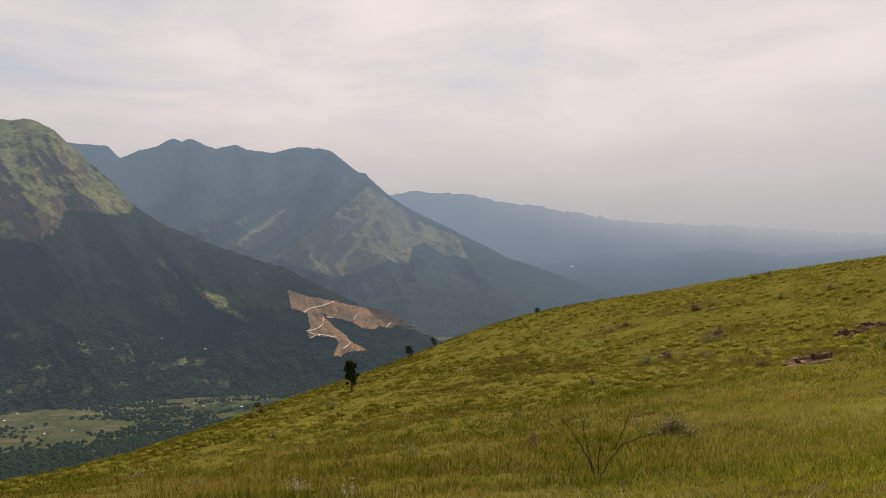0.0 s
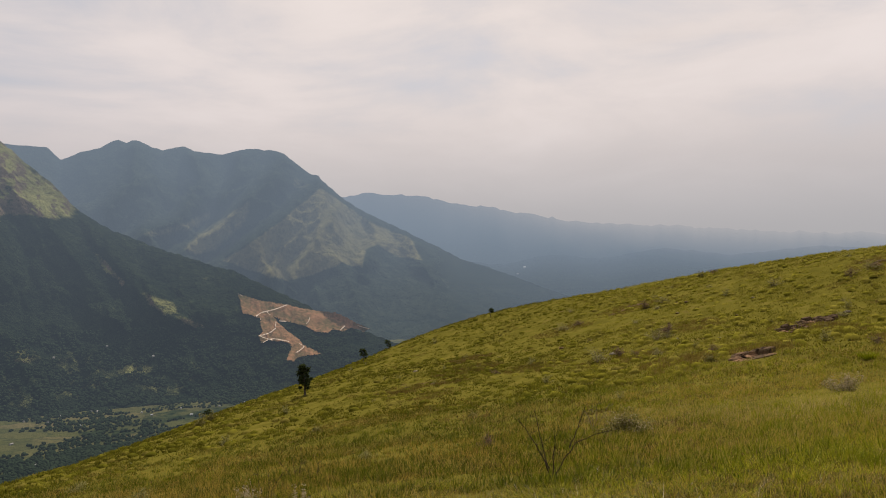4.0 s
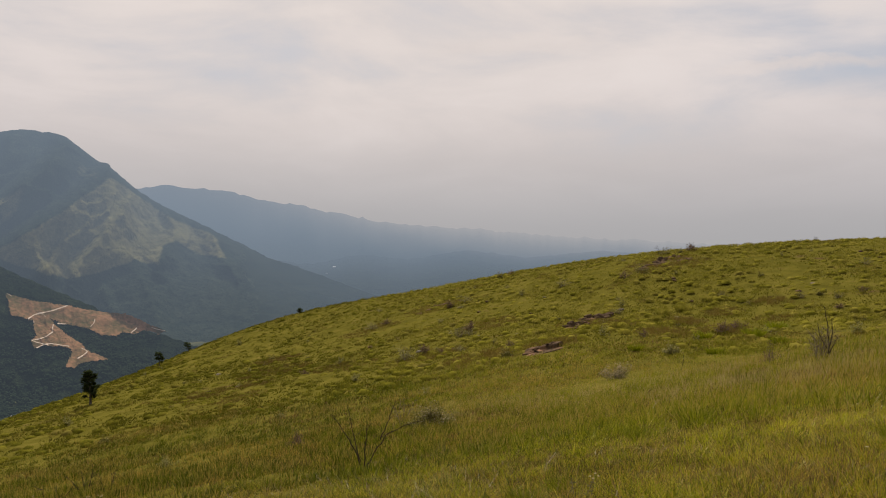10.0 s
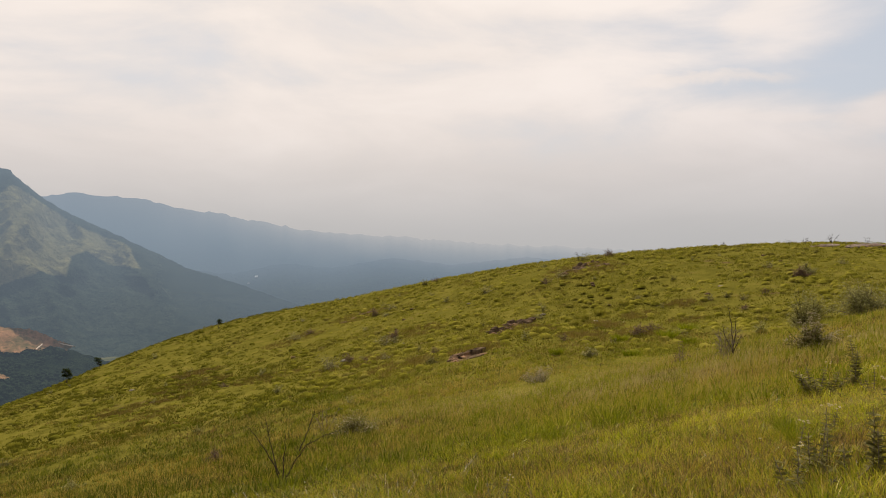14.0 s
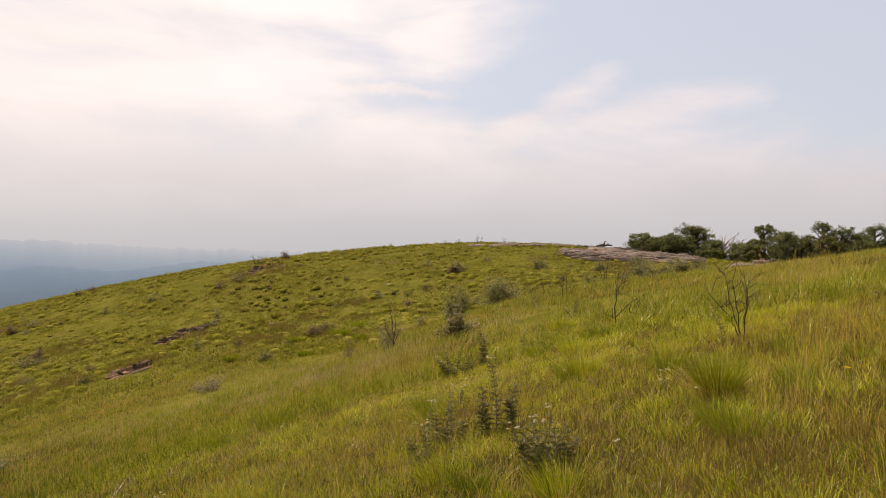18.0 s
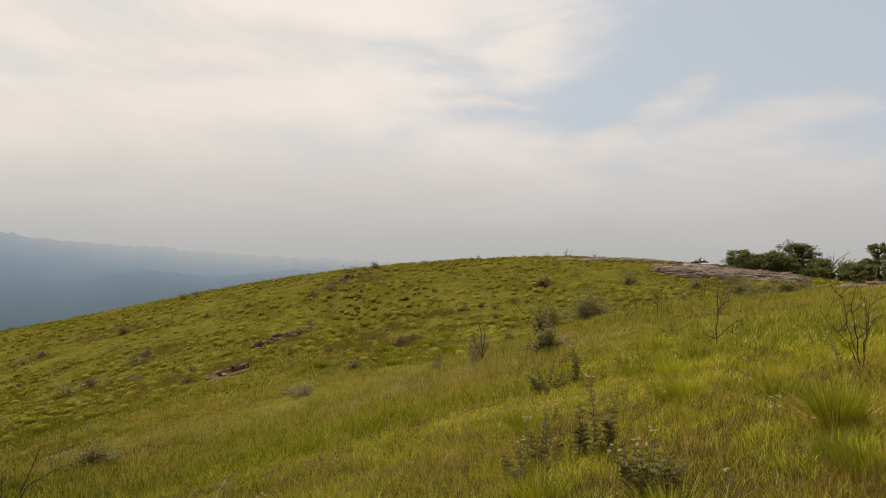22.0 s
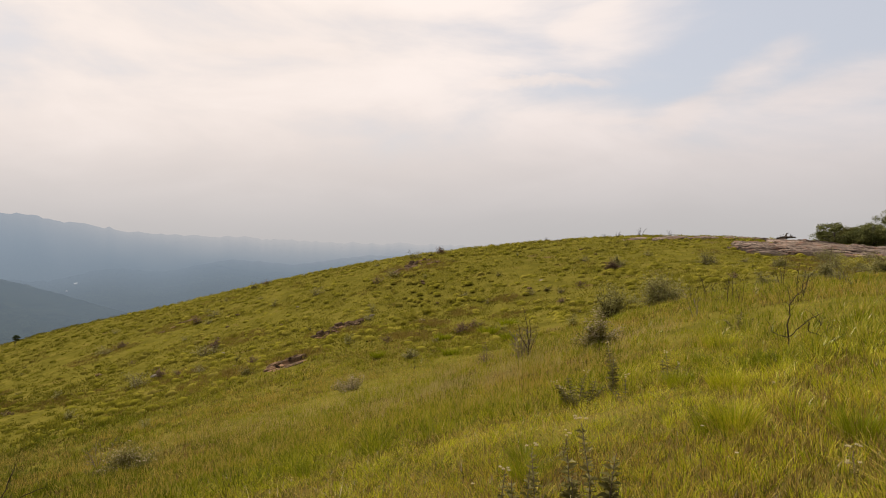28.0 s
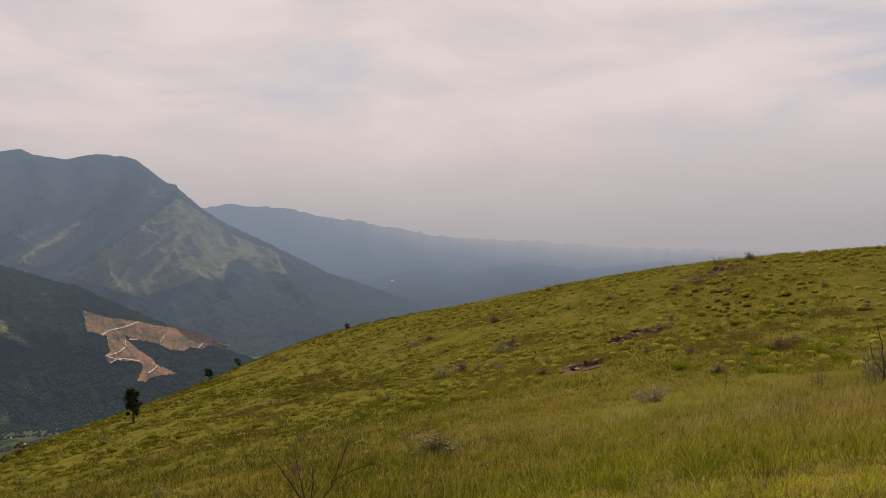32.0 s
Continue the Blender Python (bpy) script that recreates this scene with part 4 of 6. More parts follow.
TWIG = bark_material("dry_twig", (0.03, 0.022, 0.016), (0.10, 0.075, 0.055))
GREY_TWIG = bark_material("grey_twig", (0.12, 0.09, 0.065), (0.30, 0.24, 0.18))
BARK = bark_material("bark", (0.05, 0.04, 0.032), (0.17, 0.14, 0.11), 12.0)
DARK_LEAF = leaf_material("dark_leaf", (0.068, 0.062, 0.017), (0.265, 0.23, 0.072), 0.012)
GREY_LEAF = leaf_material("grey_leaf", (0.075, 0.070, 0.024), (0.29, 0.26, 0.10), 0.022)
PALE_LEAF = leaf_material("pale_leaf", (0.26, 0.205, 0.125), (0.58, 0.48, 0.32))
RUST_LEAF = leaf_material("rusty_leaf", (0.07, 0.045, 0.03), (0.22, 0.145, 0.10))
SCRUB_LEAF = leaf_material("scrub_leaf", (0.11, 0.105, 0.036), (0.40, 0.36, 0.14))
FRESH_LEAF = leaf_material("fresh_leaf", (0.26, 0.235, 0.04), (0.50, 0.44, 0.11))
TREE_LEAF = leaf_material("tree_leaf", (0.064, 0.072, 0.026), (0.26, 0.26, 0.098))
OLIVE_LEAF = leaf_material("olive_leaf", (0.065, 0.066, 0.020), (0.26, 0.235, 0.08))
PALE_BARK = bark_material("pale_bark", (0.22, 0.18, 0.14), (0.45, 0.39, 0.32), 12.0)
PINE_LEAF = leaf_material("pine_leaf", (0.02, 0.03, 0.010), (0.075, 0.09, 0.034))
PETAL = leaf_material("petal", (0.40, 0.32, 0.18), (0.70, 0.60, 0.38))
YELLOW = leaf_material("yellow_petal", (0.7, 0.42, 0.02), (0.8, 0.55, 0.05))


def dry_shrub(x, y, tall, seed, label, stems=4, spread=0.5, twigs=5, mat=None, leaves=0, thick=0.011, name="dry_shrub"):
    """A leafless shrub: each stem with its side twigs is a part."""
    rng = random.Random(seed)
    ob = thing(name, x, y, label, "shrub", "bare shrubs")
    for s in range(stems):
        a = 2 * math.pi * (s + rng.random()) / stems
        lean = spread * rng.uniform(0.1, 0.8)
        sh = Shape()
        line = branch_line(rng, (0.05 * math.cos(a), 0.05 * math.sin(a), -0.08), (lean * math.cos(a), lean * math.sin(a), 1), tall * rng.uniform(0.7, 1.05), 0.07, 9, -0.02)
        sh.tube(line, thick * tall, thick * 0.3 * tall, 5)
        lv = Shape()
        for k in range(twigs):
            i = rng.randint(3, 8)
            b = a + rng.uniform(-1.6, 1.6)
            sub = branch_line(rng, line[i], (math.cos(b), math.sin(b), rng.uniform(0.2, 1.1)), tall * rng.uniform(0.12, 0.38), 0.16, 6, 0.02)
            sh.tube(sub, thick * 0.5 * tall, thick * 0.18 * tall, 4)
            for j in (2, 3, 4):
                c = b + rng.uniform(-1.2, 1.2)
                end = branch_line(rng, sub[j], (math.cos(c), math.sin(c), rng.uniform(0.0, 1.0)), tall * rng.uniform(0.05, 0.14), 0.2, 4)
                sh.tube(end, thick * 0.25 * tall, thick * 0.1 * tall, 3)
                for _ in range(leaves):
                    lv.leaf(end[rng.randint(1, 4)], (rng.gauss(0, 1), rng.gauss(0, 1), rng.gauss(0.2, 0.6)), (0, 0, 1), rng.uniform(0.03, 0.06), 0.015)
        stem = part("stem", sh.mesh("stem"), mat or TWIG, ob)
        if lv.f:
            part("withered_leaves", lv.mesh("leaves"), RUST_LEAF, stem, "few small withered brown leaves")
    return ob


def wiry_shrub(x, y, bearing, seed, label, stems, leaves=0, name="dry_shrub", thick=1.0):
    """A leafless shrub spread mostly across one bearing; each stem is given by its bends (sideways, up)."""
    rng = random.Random(seed)
    ob = thing(name, x, y, label, "shrub", "bare shrubs", turn=-bearing)
    for bends in stems:
        line, depth = [], rng.uniform(-0.25, 0.25)
        pts = [Vector((a, depth * h, h)) for a, h in bends]
        for p, q in zip(pts, pts[1:]):
            line += [p.lerp(q, k / 4) + Vector((rng.gauss(0, 0.008), rng.gauss(0, 0.008), rng.gauss(0, 0.006))) for k in range(4)]
        line.append(pts[-1])
        sh, lv = Shape().tube(line, (0.011 if bends[0][1] < 0 else 0.008) * thick, 0.003 * thick, 5), Shape()
        for k in range(5):
            i, a = rng.randint(len(line) // 3, len(line) - 1), rng.uniform(0, 6.28)
            sub = branch_line(rng, line[i], (math.cos(a), 0.6 * math.sin(a), rng.uniform(0.3, 1.2)), rng.uniform(0.08, 0.3), 0.18, 5)
            sh.tube(sub, 0.004, 0.0018, 4)
            c = a + rng.uniform(-1, 1)
            sh.tube(branch_line(rng, sub[3], (math.cos(c), math.sin(c), 0.7), rng.uniform(0.05, 0.12), 0.2, 3), 0.0025, 0.0015, 3)
            for _ in range(leaves):
                lv.leaf(sub[rng.randint(1, 5)], (rng.gauss(0, 1), rng.gauss(0, 1), rng.gauss(0.2, 0.6)), (0, 0, 1), rng.uniform(0.03, 0.06), 0.018)
        stem = part("stem", sh.mesh("stem"), TWIG, ob)
        if lv.f:
            part("withered_leaves", lv.mesh("leaves"), RUST_LEAF, stem, "few small withered brown leaves")
    return ob


def leafy_plant(x, y, tall, seed, label, stems=2, spread=0.25, leaf=0.075, flower=True, mat=None, name="leafy_plant"):
    """An upright herb: each stem carries spiralled leaves and a pale flower head."""
    rng = random.Random(seed)
    ob = thing(name, x, y, label, "wild plant", "upright leafy plants")
    for s in range(stems):
        a = 2 * math.pi * (s + rng.random() * 0.6) / stems
        h = tall * (1.0 if s == 0 else rng.uniform(0.6, 0.95))
        lean = spread * (0.15 if s == 0 else rng.uniform(0.5, 1.0))
        off = 0.0 if s == 0 else min(spread * 0.35, 0.1) * rng.uniform(0.4, 1.3)
        line = branch_line(rng, (off * math.cos(a), off * math.sin(a), -0.06), (lean * math.cos(a), lean * math.sin(a), 1), h, 0.05, 10)
        stem = part("stem", Shape().tube(line, 0.006, 0.003, 5).mesh("stem"), GREY_TWIG, ob)
        lv = Shape()
        tiers = max(4, int(h / 0.058))
        for k in range(tiers):
            t = 0.14 + 0.83 * k / tiers
            i = min(int(t * 10), 9)
            p = line[i].lerp(line[i + 1], t * 10 - i)
            for q in range(5):
                c = k * 0.63 + q * 1.257 + rng.gauss(0, 0.16)
                size = 1.25 * leaf * (1.1 - 0.5 * t ** 2) * rng.uniform(0.7, 1.2)
                lv.leaf(p + Vector((0, 0, rng.uniform(-0.008, 0.008))), (math.cos(c), math.sin(c), rng.uniform(0.2, 0.6)), (rng.gauss(0, 0.35), rng.gauss(0, 0.35), 1), size, size * 0.52)
        part("leaves", lv.mesh("leaves"), mat or DARK_LEAF, stem)
        if flower and (s < 1 or rng.random() < 0.22):
            for k in range(4):
                fl = Shape()
                c, top = rng.uniform(0, 6.28), line[-1]
                tip = top + Vector((0.045 * math.cos(c), 0.045 * math.sin(c), rng.uniform(0.0, 0.04)))
                for q in range(8):
                    w = q * 0.785
                    fl.leaf(tip, (math.cos(w), math.sin(w), 0.5 + 0.8 * (q % 2)), (0, 0, 1), 0.022, 0.013)
                part("flower_head", fl.mesh("flower_head"), PETAL, stem, "cream white flower head")
    return ob


def bush(x, y, wide, tall, seed, label, mat=None, twig=None, leaves=700, leaf=0.05, twiggy=26, name="bush", group="low bushes", bloom=0):
    """A rounded scrub bush: branches and a foliage of small leaves in clusters, with gaps."""
    rng = random.Random(seed)
    ob = thing(name, x, y, label, "bush", group)
    br, fo = Shape(), Shape()
    tips = []
    for k in range(twiggy):
        a, e = rng.uniform(0, 6.28), rng.uniform(0.15, 1.0)
        reach = rng.uniform(0.5, 1.25)
        line = branch_line(rng, (rng.gauss(0, wide * 0.05), rng.gauss(0, wide * 0.05), -0.05), (math.cos(a) * (1 - e) * wide / tall, math.sin(a) * (1 - e) * wide / tall, 0.3 + e), reach * math.hypot(tall * (0.3 + 0.7 * e), wide * 0.5 * (1 - e)), 0.13, 6)
        br.tube(line, 0.012 * tall, 0.003 * tall, 4)
        tips += [line[3], line[4], line[5], line[6]] * rng.choice((0, 1, 1, 2, 3))
    for k in range(leaves):
        p = rng.choice(tips) + Vector((rng.gauss(0, wide * 0.06), rng.gauss(0, wide * 0.06), rng.gauss(0, tall * 0.07)))
        fo.blade(p, (rng.gauss(0, 1), rng.gauss(0, 1), rng.gauss(0.35, 0.6)), (rng.gauss(0, 0.3), rng.gauss(0, 0.3), 1), leaf * rng.uniform(0.7, 1.4), leaf * rng.uniform(0.45, 0.7))
    part("branch_work", br.mesh("branch_work"), twig or TWIG, ob)
    if bloom:
        fl = Shape()
        for k in range(bloom):
            p = rng.choice(tips) + Vector((rng.gauss(0, wide * 0.04), rng.gauss(0, wide * 0.04), tall * 0.05 + abs(rng.gauss(0, tall * 0.06))))
            for w in (0.0, 2.1, 4.2):
                fl.leaf(p, (math.cos(w), math.sin(w), 0.5), (0, 0, 1), 0.045, 0.034)
        tagged(part("bloom", fl.mesh("bloom"), PALE_LEAF, ob), "pale beige seed heads", kind="stuff")
    part("foliage", fo.mesh("foliage"), mat or SCRUB_LEAF, ob)
    return ob


# ---- plants near the standpoint ----
leafy_plant(5.84, 3.32, 0.66, 11, "dark leafy plant with two close upright stems in grass", 2, 0.14, 0.08, flower=False)
leafy_plant(5.92, 3.20, 0.86, 30, "tall dark leafy plant topped with cream flowers", 1, 0.1, 0.065)
leafy_plant(5.98, 3.10, 0.62, 12, "dark leafy plant with one thick upright stem", 2, 0.08, 0.085, flower=False)
leafy_plant(5.84, 3.92, 0.42, 13, "low dark leafy plant with one broad stem", 2, 0.3, flower=False)
leafy_plant(5.20, 3.57, 0.42, 29, "low dark leafy plant with leaning stems", 4, 0.7, 0.065)
leafy_plant(5.75, 3.97, 0.56, 27, "slender stalk with cream flower heads", 1, 0.2, 0.045)
leafy_plant(6.05, 3.90, 0.62, 14, "slender leafy plant with cream flower heads", 2, 0.25, 0.06)
leafy_plant(5.75, 3.52, 0.32, 15, "short leaning dark leafy plant", 3, 0.9, flower=False)
leafy_plant(10.8, 6.65, 0.84, 16, "tall single dark leafy plant with small flowers", 2, 0.15, 0.09)
leafy_plant(10.15, 6.85, 0.58, 17, "bushy dark leafy plant among yellow grass", 9, 0.8, 0.078)
leafy_plant(10.1, 5.93, 0.40, 28, "low leafy plant with white flower clusters", 4, 0.6, 0.05)
leafy_plant(7.4, 4.75, 0.35, 18, "small leafy plant with white flowers", 2, 0.4, 0.05)
leafy_plant(11.6, 6.2, 0.45, 19, "low leafy plant with white flower tufts", 3, 0.6, 0.06)
leafy_plant(4.82, 2.05, 0.56, 20, "broad leafy plant crowned with white flowers", 15, 0.5, 0.066)
leafy_plant(5.04, 1.51, 0.16, 21, "tiny grey-leaved plant low in the grass", 4, 0.7, 0.04)
leafy_plant(7.2, 1.9, 0.22, 22, "tiny white-flowered plant in the grass", 2, 0.5, 0.04)
leafy_plant(16.2, 7.4, 0.55, 23, "low dark leafy plant beside yellow grass", 4, 0.6, 0.07, flower=False)
leafy_plant(-1.8, 12.9, 0.42, 24, "pale flowering plant low on the slope", 6, 0.7, 0.06, mat=PALE_LEAF)
leafy_plant(3.9, 6.3, 0.3, 25, "small dark leafy plant with white flowers", 3, 0.5, 0.05)
leafy_plant(9.42, 1.92, 0.62, 26, "pale green sapling beside bare twigs", 2, 0.2, 0.06, flower=False, mat=FRESH_LEAF)

wiry_shrub(2.82, 12.32, 13, 31, "bare dark twiggy shrub with stems spread in a fan", [
    [(0, -0.08), (-0.12, 0.4), (-0.35, 0.85), (-0.6, 1.25)], [(-0.08, 0.25), (-0.2, 0.7), (-0.33, 1.3)], [(0, -0.05), (0.02, 0.5), (0.05, 1.0)],
    [(0.02, 0.1), (0.2, 0.45), (0.42, 0.8), (0.75, 0.97), (1.05, 1.05)], [(0.3, 0.62), (0.48, 1.0), (0.6, 1.35)]], thick=1.6)
wiry_shrub(9.48, 1.68, 80, 32, "tall bare brown shrub with upright stems", [
    [(0, -0.08), (-0.06, 0.35), (-0.12, 0.75), (-0.05, 1.05)], [(0.02, -0.05), (0.02, 0.3), (0.04, 0.6), (0.06, 0.8)], [(-0.05, 0.05), (-0.14, 0.28), (-0.4, 0.58), (-0.3, 0.86)],
    [(-0.06, 0.15), (-0.16, 0.5), (-0.22, 0.8), (-0.23, 0.95)], [(0.02, 0.2), (0.07, 0.55), (0.02, 0.88)]], leaves=6, thick=0.8)
wiry_shrub(12.9, 4.89, 70, 33, "bare forked shrub with a drooping branch", [
    [(0, -0.08), (0.0, 0.4), (0.03, 0.7), (-0.01, 1.0)], [(0.0, 0.2), (-0.1, 0.22), (-0.24, 0.27)], [(0.02, 0.2), (0.15, 0.36), (0.3, 0.5), (0.42, 0.58), (0.44, 0.4)],
    [(0.28, 0.48), (0.28, 0.32), (0.5, 0.26), (0.8, 0.17)], [(0.02, 0.7), (0.1, 0.86), (0.22, 0.95)]], thick=1.25)
wiry_shrub(16.95, 14.4, 52, 34, "tall thin bare dark shrub with fine twigs", [
    [(0, -0.08), (0.04, 0.5), (0.0, 1.0), (-0.12, 1.6)], [(0.02, 0.3), (0.12, 0.85), (0.1, 1.3)], [(-0.02, 0.4), (-0.2, 0.75), (-0.26, 1.1)], [(0.01, 0.15), (0.14, 0.5), (0.26, 0.75)]], thick=2.3)
dry_shrub(16.7, 14.45, 1.2, 35, "grey leafless shrub with pale twigs", 12, 0.6, 8, GREY_TWIG, thick=0.009)
dry_shrub(20.1, 24.4, 1.1, 36, "thin bare sapling on the slope", 1, 0.1, 4)
dry_shrub(7.2, 24.6, 1.15, 37, "bare twigs beside a pale bush", 5, 0.7, 5, GREY_TWIG)
dry_shrub(-3.0, 20.2, 0.9, 38, "thin bare twigs in long grass", 4, 0.5, 4)
dry_shrub(-2.2, 18.3, 0.8, 39, "thin dry twigs in long grass", 3, 0.5, 4)
dry_shrub(-2.9, 15.2, 0.9, 40, "slender bare twig shrub", 3, 0.4, 3)
dry_shrub(9.3, 6.0, 0.45, 41, "low arching bare twig", 2, 1.3, 4)
dry_shrub(26.1, 2.7, 0.9, 42, "bare twig above the grass brow", 2, 0.3, 4)
dry_shrub(19.6, 10.4, 0.9, 43, "thin grey bare shrub", 3, 0.4, 4, GREY_TWIG)

bush(7.3, 21.15, 2.2, 0.7, 51, "low dark bush dotted with pale seed heads", DARK_LEAF, TWIG, 5200, 0.06, 70, bloom=300)
bush(17.3, 25.1, 1.6, 0.9, 52, "greyish scrubby bush with pale seed heads", GREY_LEAF, GREY_TWIG, 1300, 0.055, 44, bloom=700)
bush(33.4, 23.8, 1.6, 2.45, 53, "dark upright twiggy bush on the slope", SCRUB_LEAF, TWIG, 6500, 0.10, 60)
bush(16.75, 11.64, 1.5, 0.95, 54, "dark low bush with pale seed heads in dry grass", DARK_LEAF, TWIG, 4200, 0.055, 60, bloom=700)
bush(41.0, 25.3, 4.2, 2.2, 55, "dense grey-green bush beyond the slope", SCRUB_LEAF, GREY_TWIG, 8000, 0.12, 90, bloom=420)
bush(36.0, 18.8, 2.4, 1.1, 56, "broad low grey-green bush", SCRUB_LEAF, GREY_TWIG, 3200, 0.07)
bush(18.25, 17.7, 0.95, 0.72, 57, "pinkish dry seeding bush", RUST_LEAF, GREY_TWIG, 880, 0.04)
bush(29.8, 8.2, 1.4, 0.6, 58, "dark bush beyond the grass brow", SCRUB_LEAF, TWIG, 1760, 0.06)
bush(27.3, 9.5, 1.3, 0.65, 59, "bushy twigs with grey leaves", GREY_LEAF, GREY_TWIG, 1100, 0.05)
bush(36.9, 17.4, 2.0, 1.0, 66, "grey-green bush beside a low bush", GREY_LEAF, GREY_TWIG, 1800, 0.08)
bush(24.9, 31.2, 1.2, 0.7, 67, "small grey-green bush in the hollow", SCRUB_LEAF, GREY_TWIG, 1500, 0.07, bloom=80)
bush(65.0, 22.3, 3.2, 1.2, 68, "bright yellow-green bush under the rock slab", FRESH_LEAF, GREY_TWIG, 1800, 0.14)
for k, (x, y, wide, tall, mat, label) in enumerate([
        (72.6, 27.8, 4.0, 1.4, GREY_LEAF, "grey-brown twiggy bush in front of the rock slab"), (69.0, 20.1, 2.4, 1.5, GREY_LEAF, "tall grey twiggy bush under the rock slab"), (66.5, 24.5, 3.2, 1.6, SCRUB_LEAF, "dull green bush under the rock slab"),
        (64.0, 35.3, 2.6, 1.3, GREY_LEAF, "dark brown low bush on the upper hillside"), (63.9, 28.2, 2.4, 1.2, SCRUB_LEAF, "dull green bush on the upper hillside"), (33.0, 14.8, 1.9, 0.9, GREY_LEAF, "twiggy grey bush behind the grass brow"),
        (35.2, 13.6, 2.0, 0.95, SCRUB_LEAF, "grey-green bush behind the grass brow"), (31.5, 9.6, 1.5, 0.75, SCRUB_LEAF, "dull green leafy bush behind the grass brow"), (31.0, 11.4, 1.5, 0.8, GREY_LEAF, "small twiggy bush behind the grass brow"),
        (57.4, 41.6, 2.0, 0.9, RUST_LEAF, "brownish low bush on the hillside"), (59.6, 42.5, 1.9, 0.9, GREY_LEAF, "grey low bush on the hillside")]):
    bush(x, y, wide, tall, 230 + k, label, mat, GREY_TWIG, 1700, 0.11, 40)
for k, (x, y, tall) in enumerate([(24.4, 13.4, 0.95), (23.7, 12.4, 1.05), (22.4, 10.9, 1.1), (21.1, 9.9, 0.8), (25.4, 10.6, 1.2), (21.3, 8.3, 1.2)]):
    dry_shrub(x, y, tall, 250 + k, "thin bare brown twigs on the grass brow", 3, 0.45, 5, thick=0.010)
bush(3.1, 23.0, 0.9, 0.5, 60, "small brownish bush on the slope", RUST_LEAF, GREY_TWIG, 660, 0.05)
bush(-1.1, 24.3, 0.8, 0.45, 61, "small round dark bush", SCRUB_LEAF, TWIG, 770, 0.05)
bush(-3.2, 14.8, 0.6, 0.4, 62, "small grey seeding bush", PALE_LEAF, GREY_TWIG, 550, 0.04)
bush(-7.3, 19.9, 0.7, 0.4, 63, "small dark tuft bush", SCRUB_LEAF, TWIG, 572, 0.05)
bush(-14.4, 31.6, 1.1, 0.6, 64, "low dark bush on the falling slope", SCRUB_LEAF, TWIG, 792, 0.07)

tussock(6.62, 1.22, 0.46, 0.58, 71, "large round green sedge tussock with pale skirt", blades=1100, skirt=260, fan=0.46)
tussock(5.8, -0.43, 0.5, 0.36, 72, "green tussock with pale bent stalks", GRASS_NEAR, blades=760, fan=0.6, wide=0.0042)
tussock(8.4, 3.4, 0.55, 0.42, 73, "bright green grass tussock", GRASS_NEAR, blades=760, fan=0.6, wide=0.0042)
tussock(4.6, 2.9, 0.55, 0.33, 74, "lush pale green grass clump", GRASS_NEAR, blades=760, fan=0.6, wide=0.0042)
tussock(4.3, 1.6, 0.55, 0.33, 75, "lush yellow-green grass clump", GRASS_NEAR, blades=760, fan=0.6, wide=0.0042)
tussock(14.0, 6.6, 0.8, 0.5, 76, "bright green tussock on the rise", GRASS_NEAR, blades=760, fan=0.6, wide=0.0042)
tussock(10.3, 4.5, 0.6, 0.42, 77, "bright green grass tussock", GRASS_NEAR, blades=760, fan=0.6, wide=0.0042)
for k, (x, y, r, h) in enumerate([(33.5, 33.9, 1.9, 0.7), (36.7, 35.2, 1.6, 0.7), (30.0, 34.6, 1.4, 0.5), (26.7, 29.7, 1.3, 0.45), (24.2, 33.4, 1.2, 0.45), (32.0, 30.5, 1.4, 0.5)]):
    tussock(x, y, r, h, 78 + k, "dark green rushy tussock in the hollow", LUSH, 0, 420, wide=0.035, fan=0.6)
for k, (x, y, r, h) in enumerate([(35.6, 45.7, 1.3, 0.95), (37.8, 46.1, 1.2, 0.85), (33.6, 44.0, 0.9, 0.6), (41.5, 47.5, 0.9, 0.6)]):
    tussock(x, y, r, h, 86 + k, "pale straw tussock on the hillside", TUFT, 0, 360, wide=0.035, fan=0.6)

# lush clumps scattered over the near slope
rng = random.Random(90)
for k in range(26):
    a, r = radians(rng.uniform(20, 104)), rng.uniform(4.2, 14.0)
    tussock(0.8 + r * math.sin(a), r * math.cos(a), rng.uniform(0.3, 0.6), rng.uniform(0.26, 0.4), 120 + k, "lush green grass clump in the drier meadow", LUSH, 0, 300, fan=0.7)

# a single yellow flower
yellow = thing("yellow_flower", 6.0, 0.09, "small yellow flower on a thin stem", "flower")
part("stem", Shape().tube([(0, 0, -0.03), (0.01, 0, 0.15), (0.0, 0.01, 0.3)], 0.003, 0.002, 4).mesh("stem"), SEDGE, yellow)
petals = Shape()
for k in range(7):
    petals.leaf((0, 0.01, 0.3), (math.cos(k * 0.9), math.sin(k * 0.9), 0.5), (0, 0, 1), 0.03, 0.02)
part("petals", petals.mesh("petals"), YELLOW, yellow)


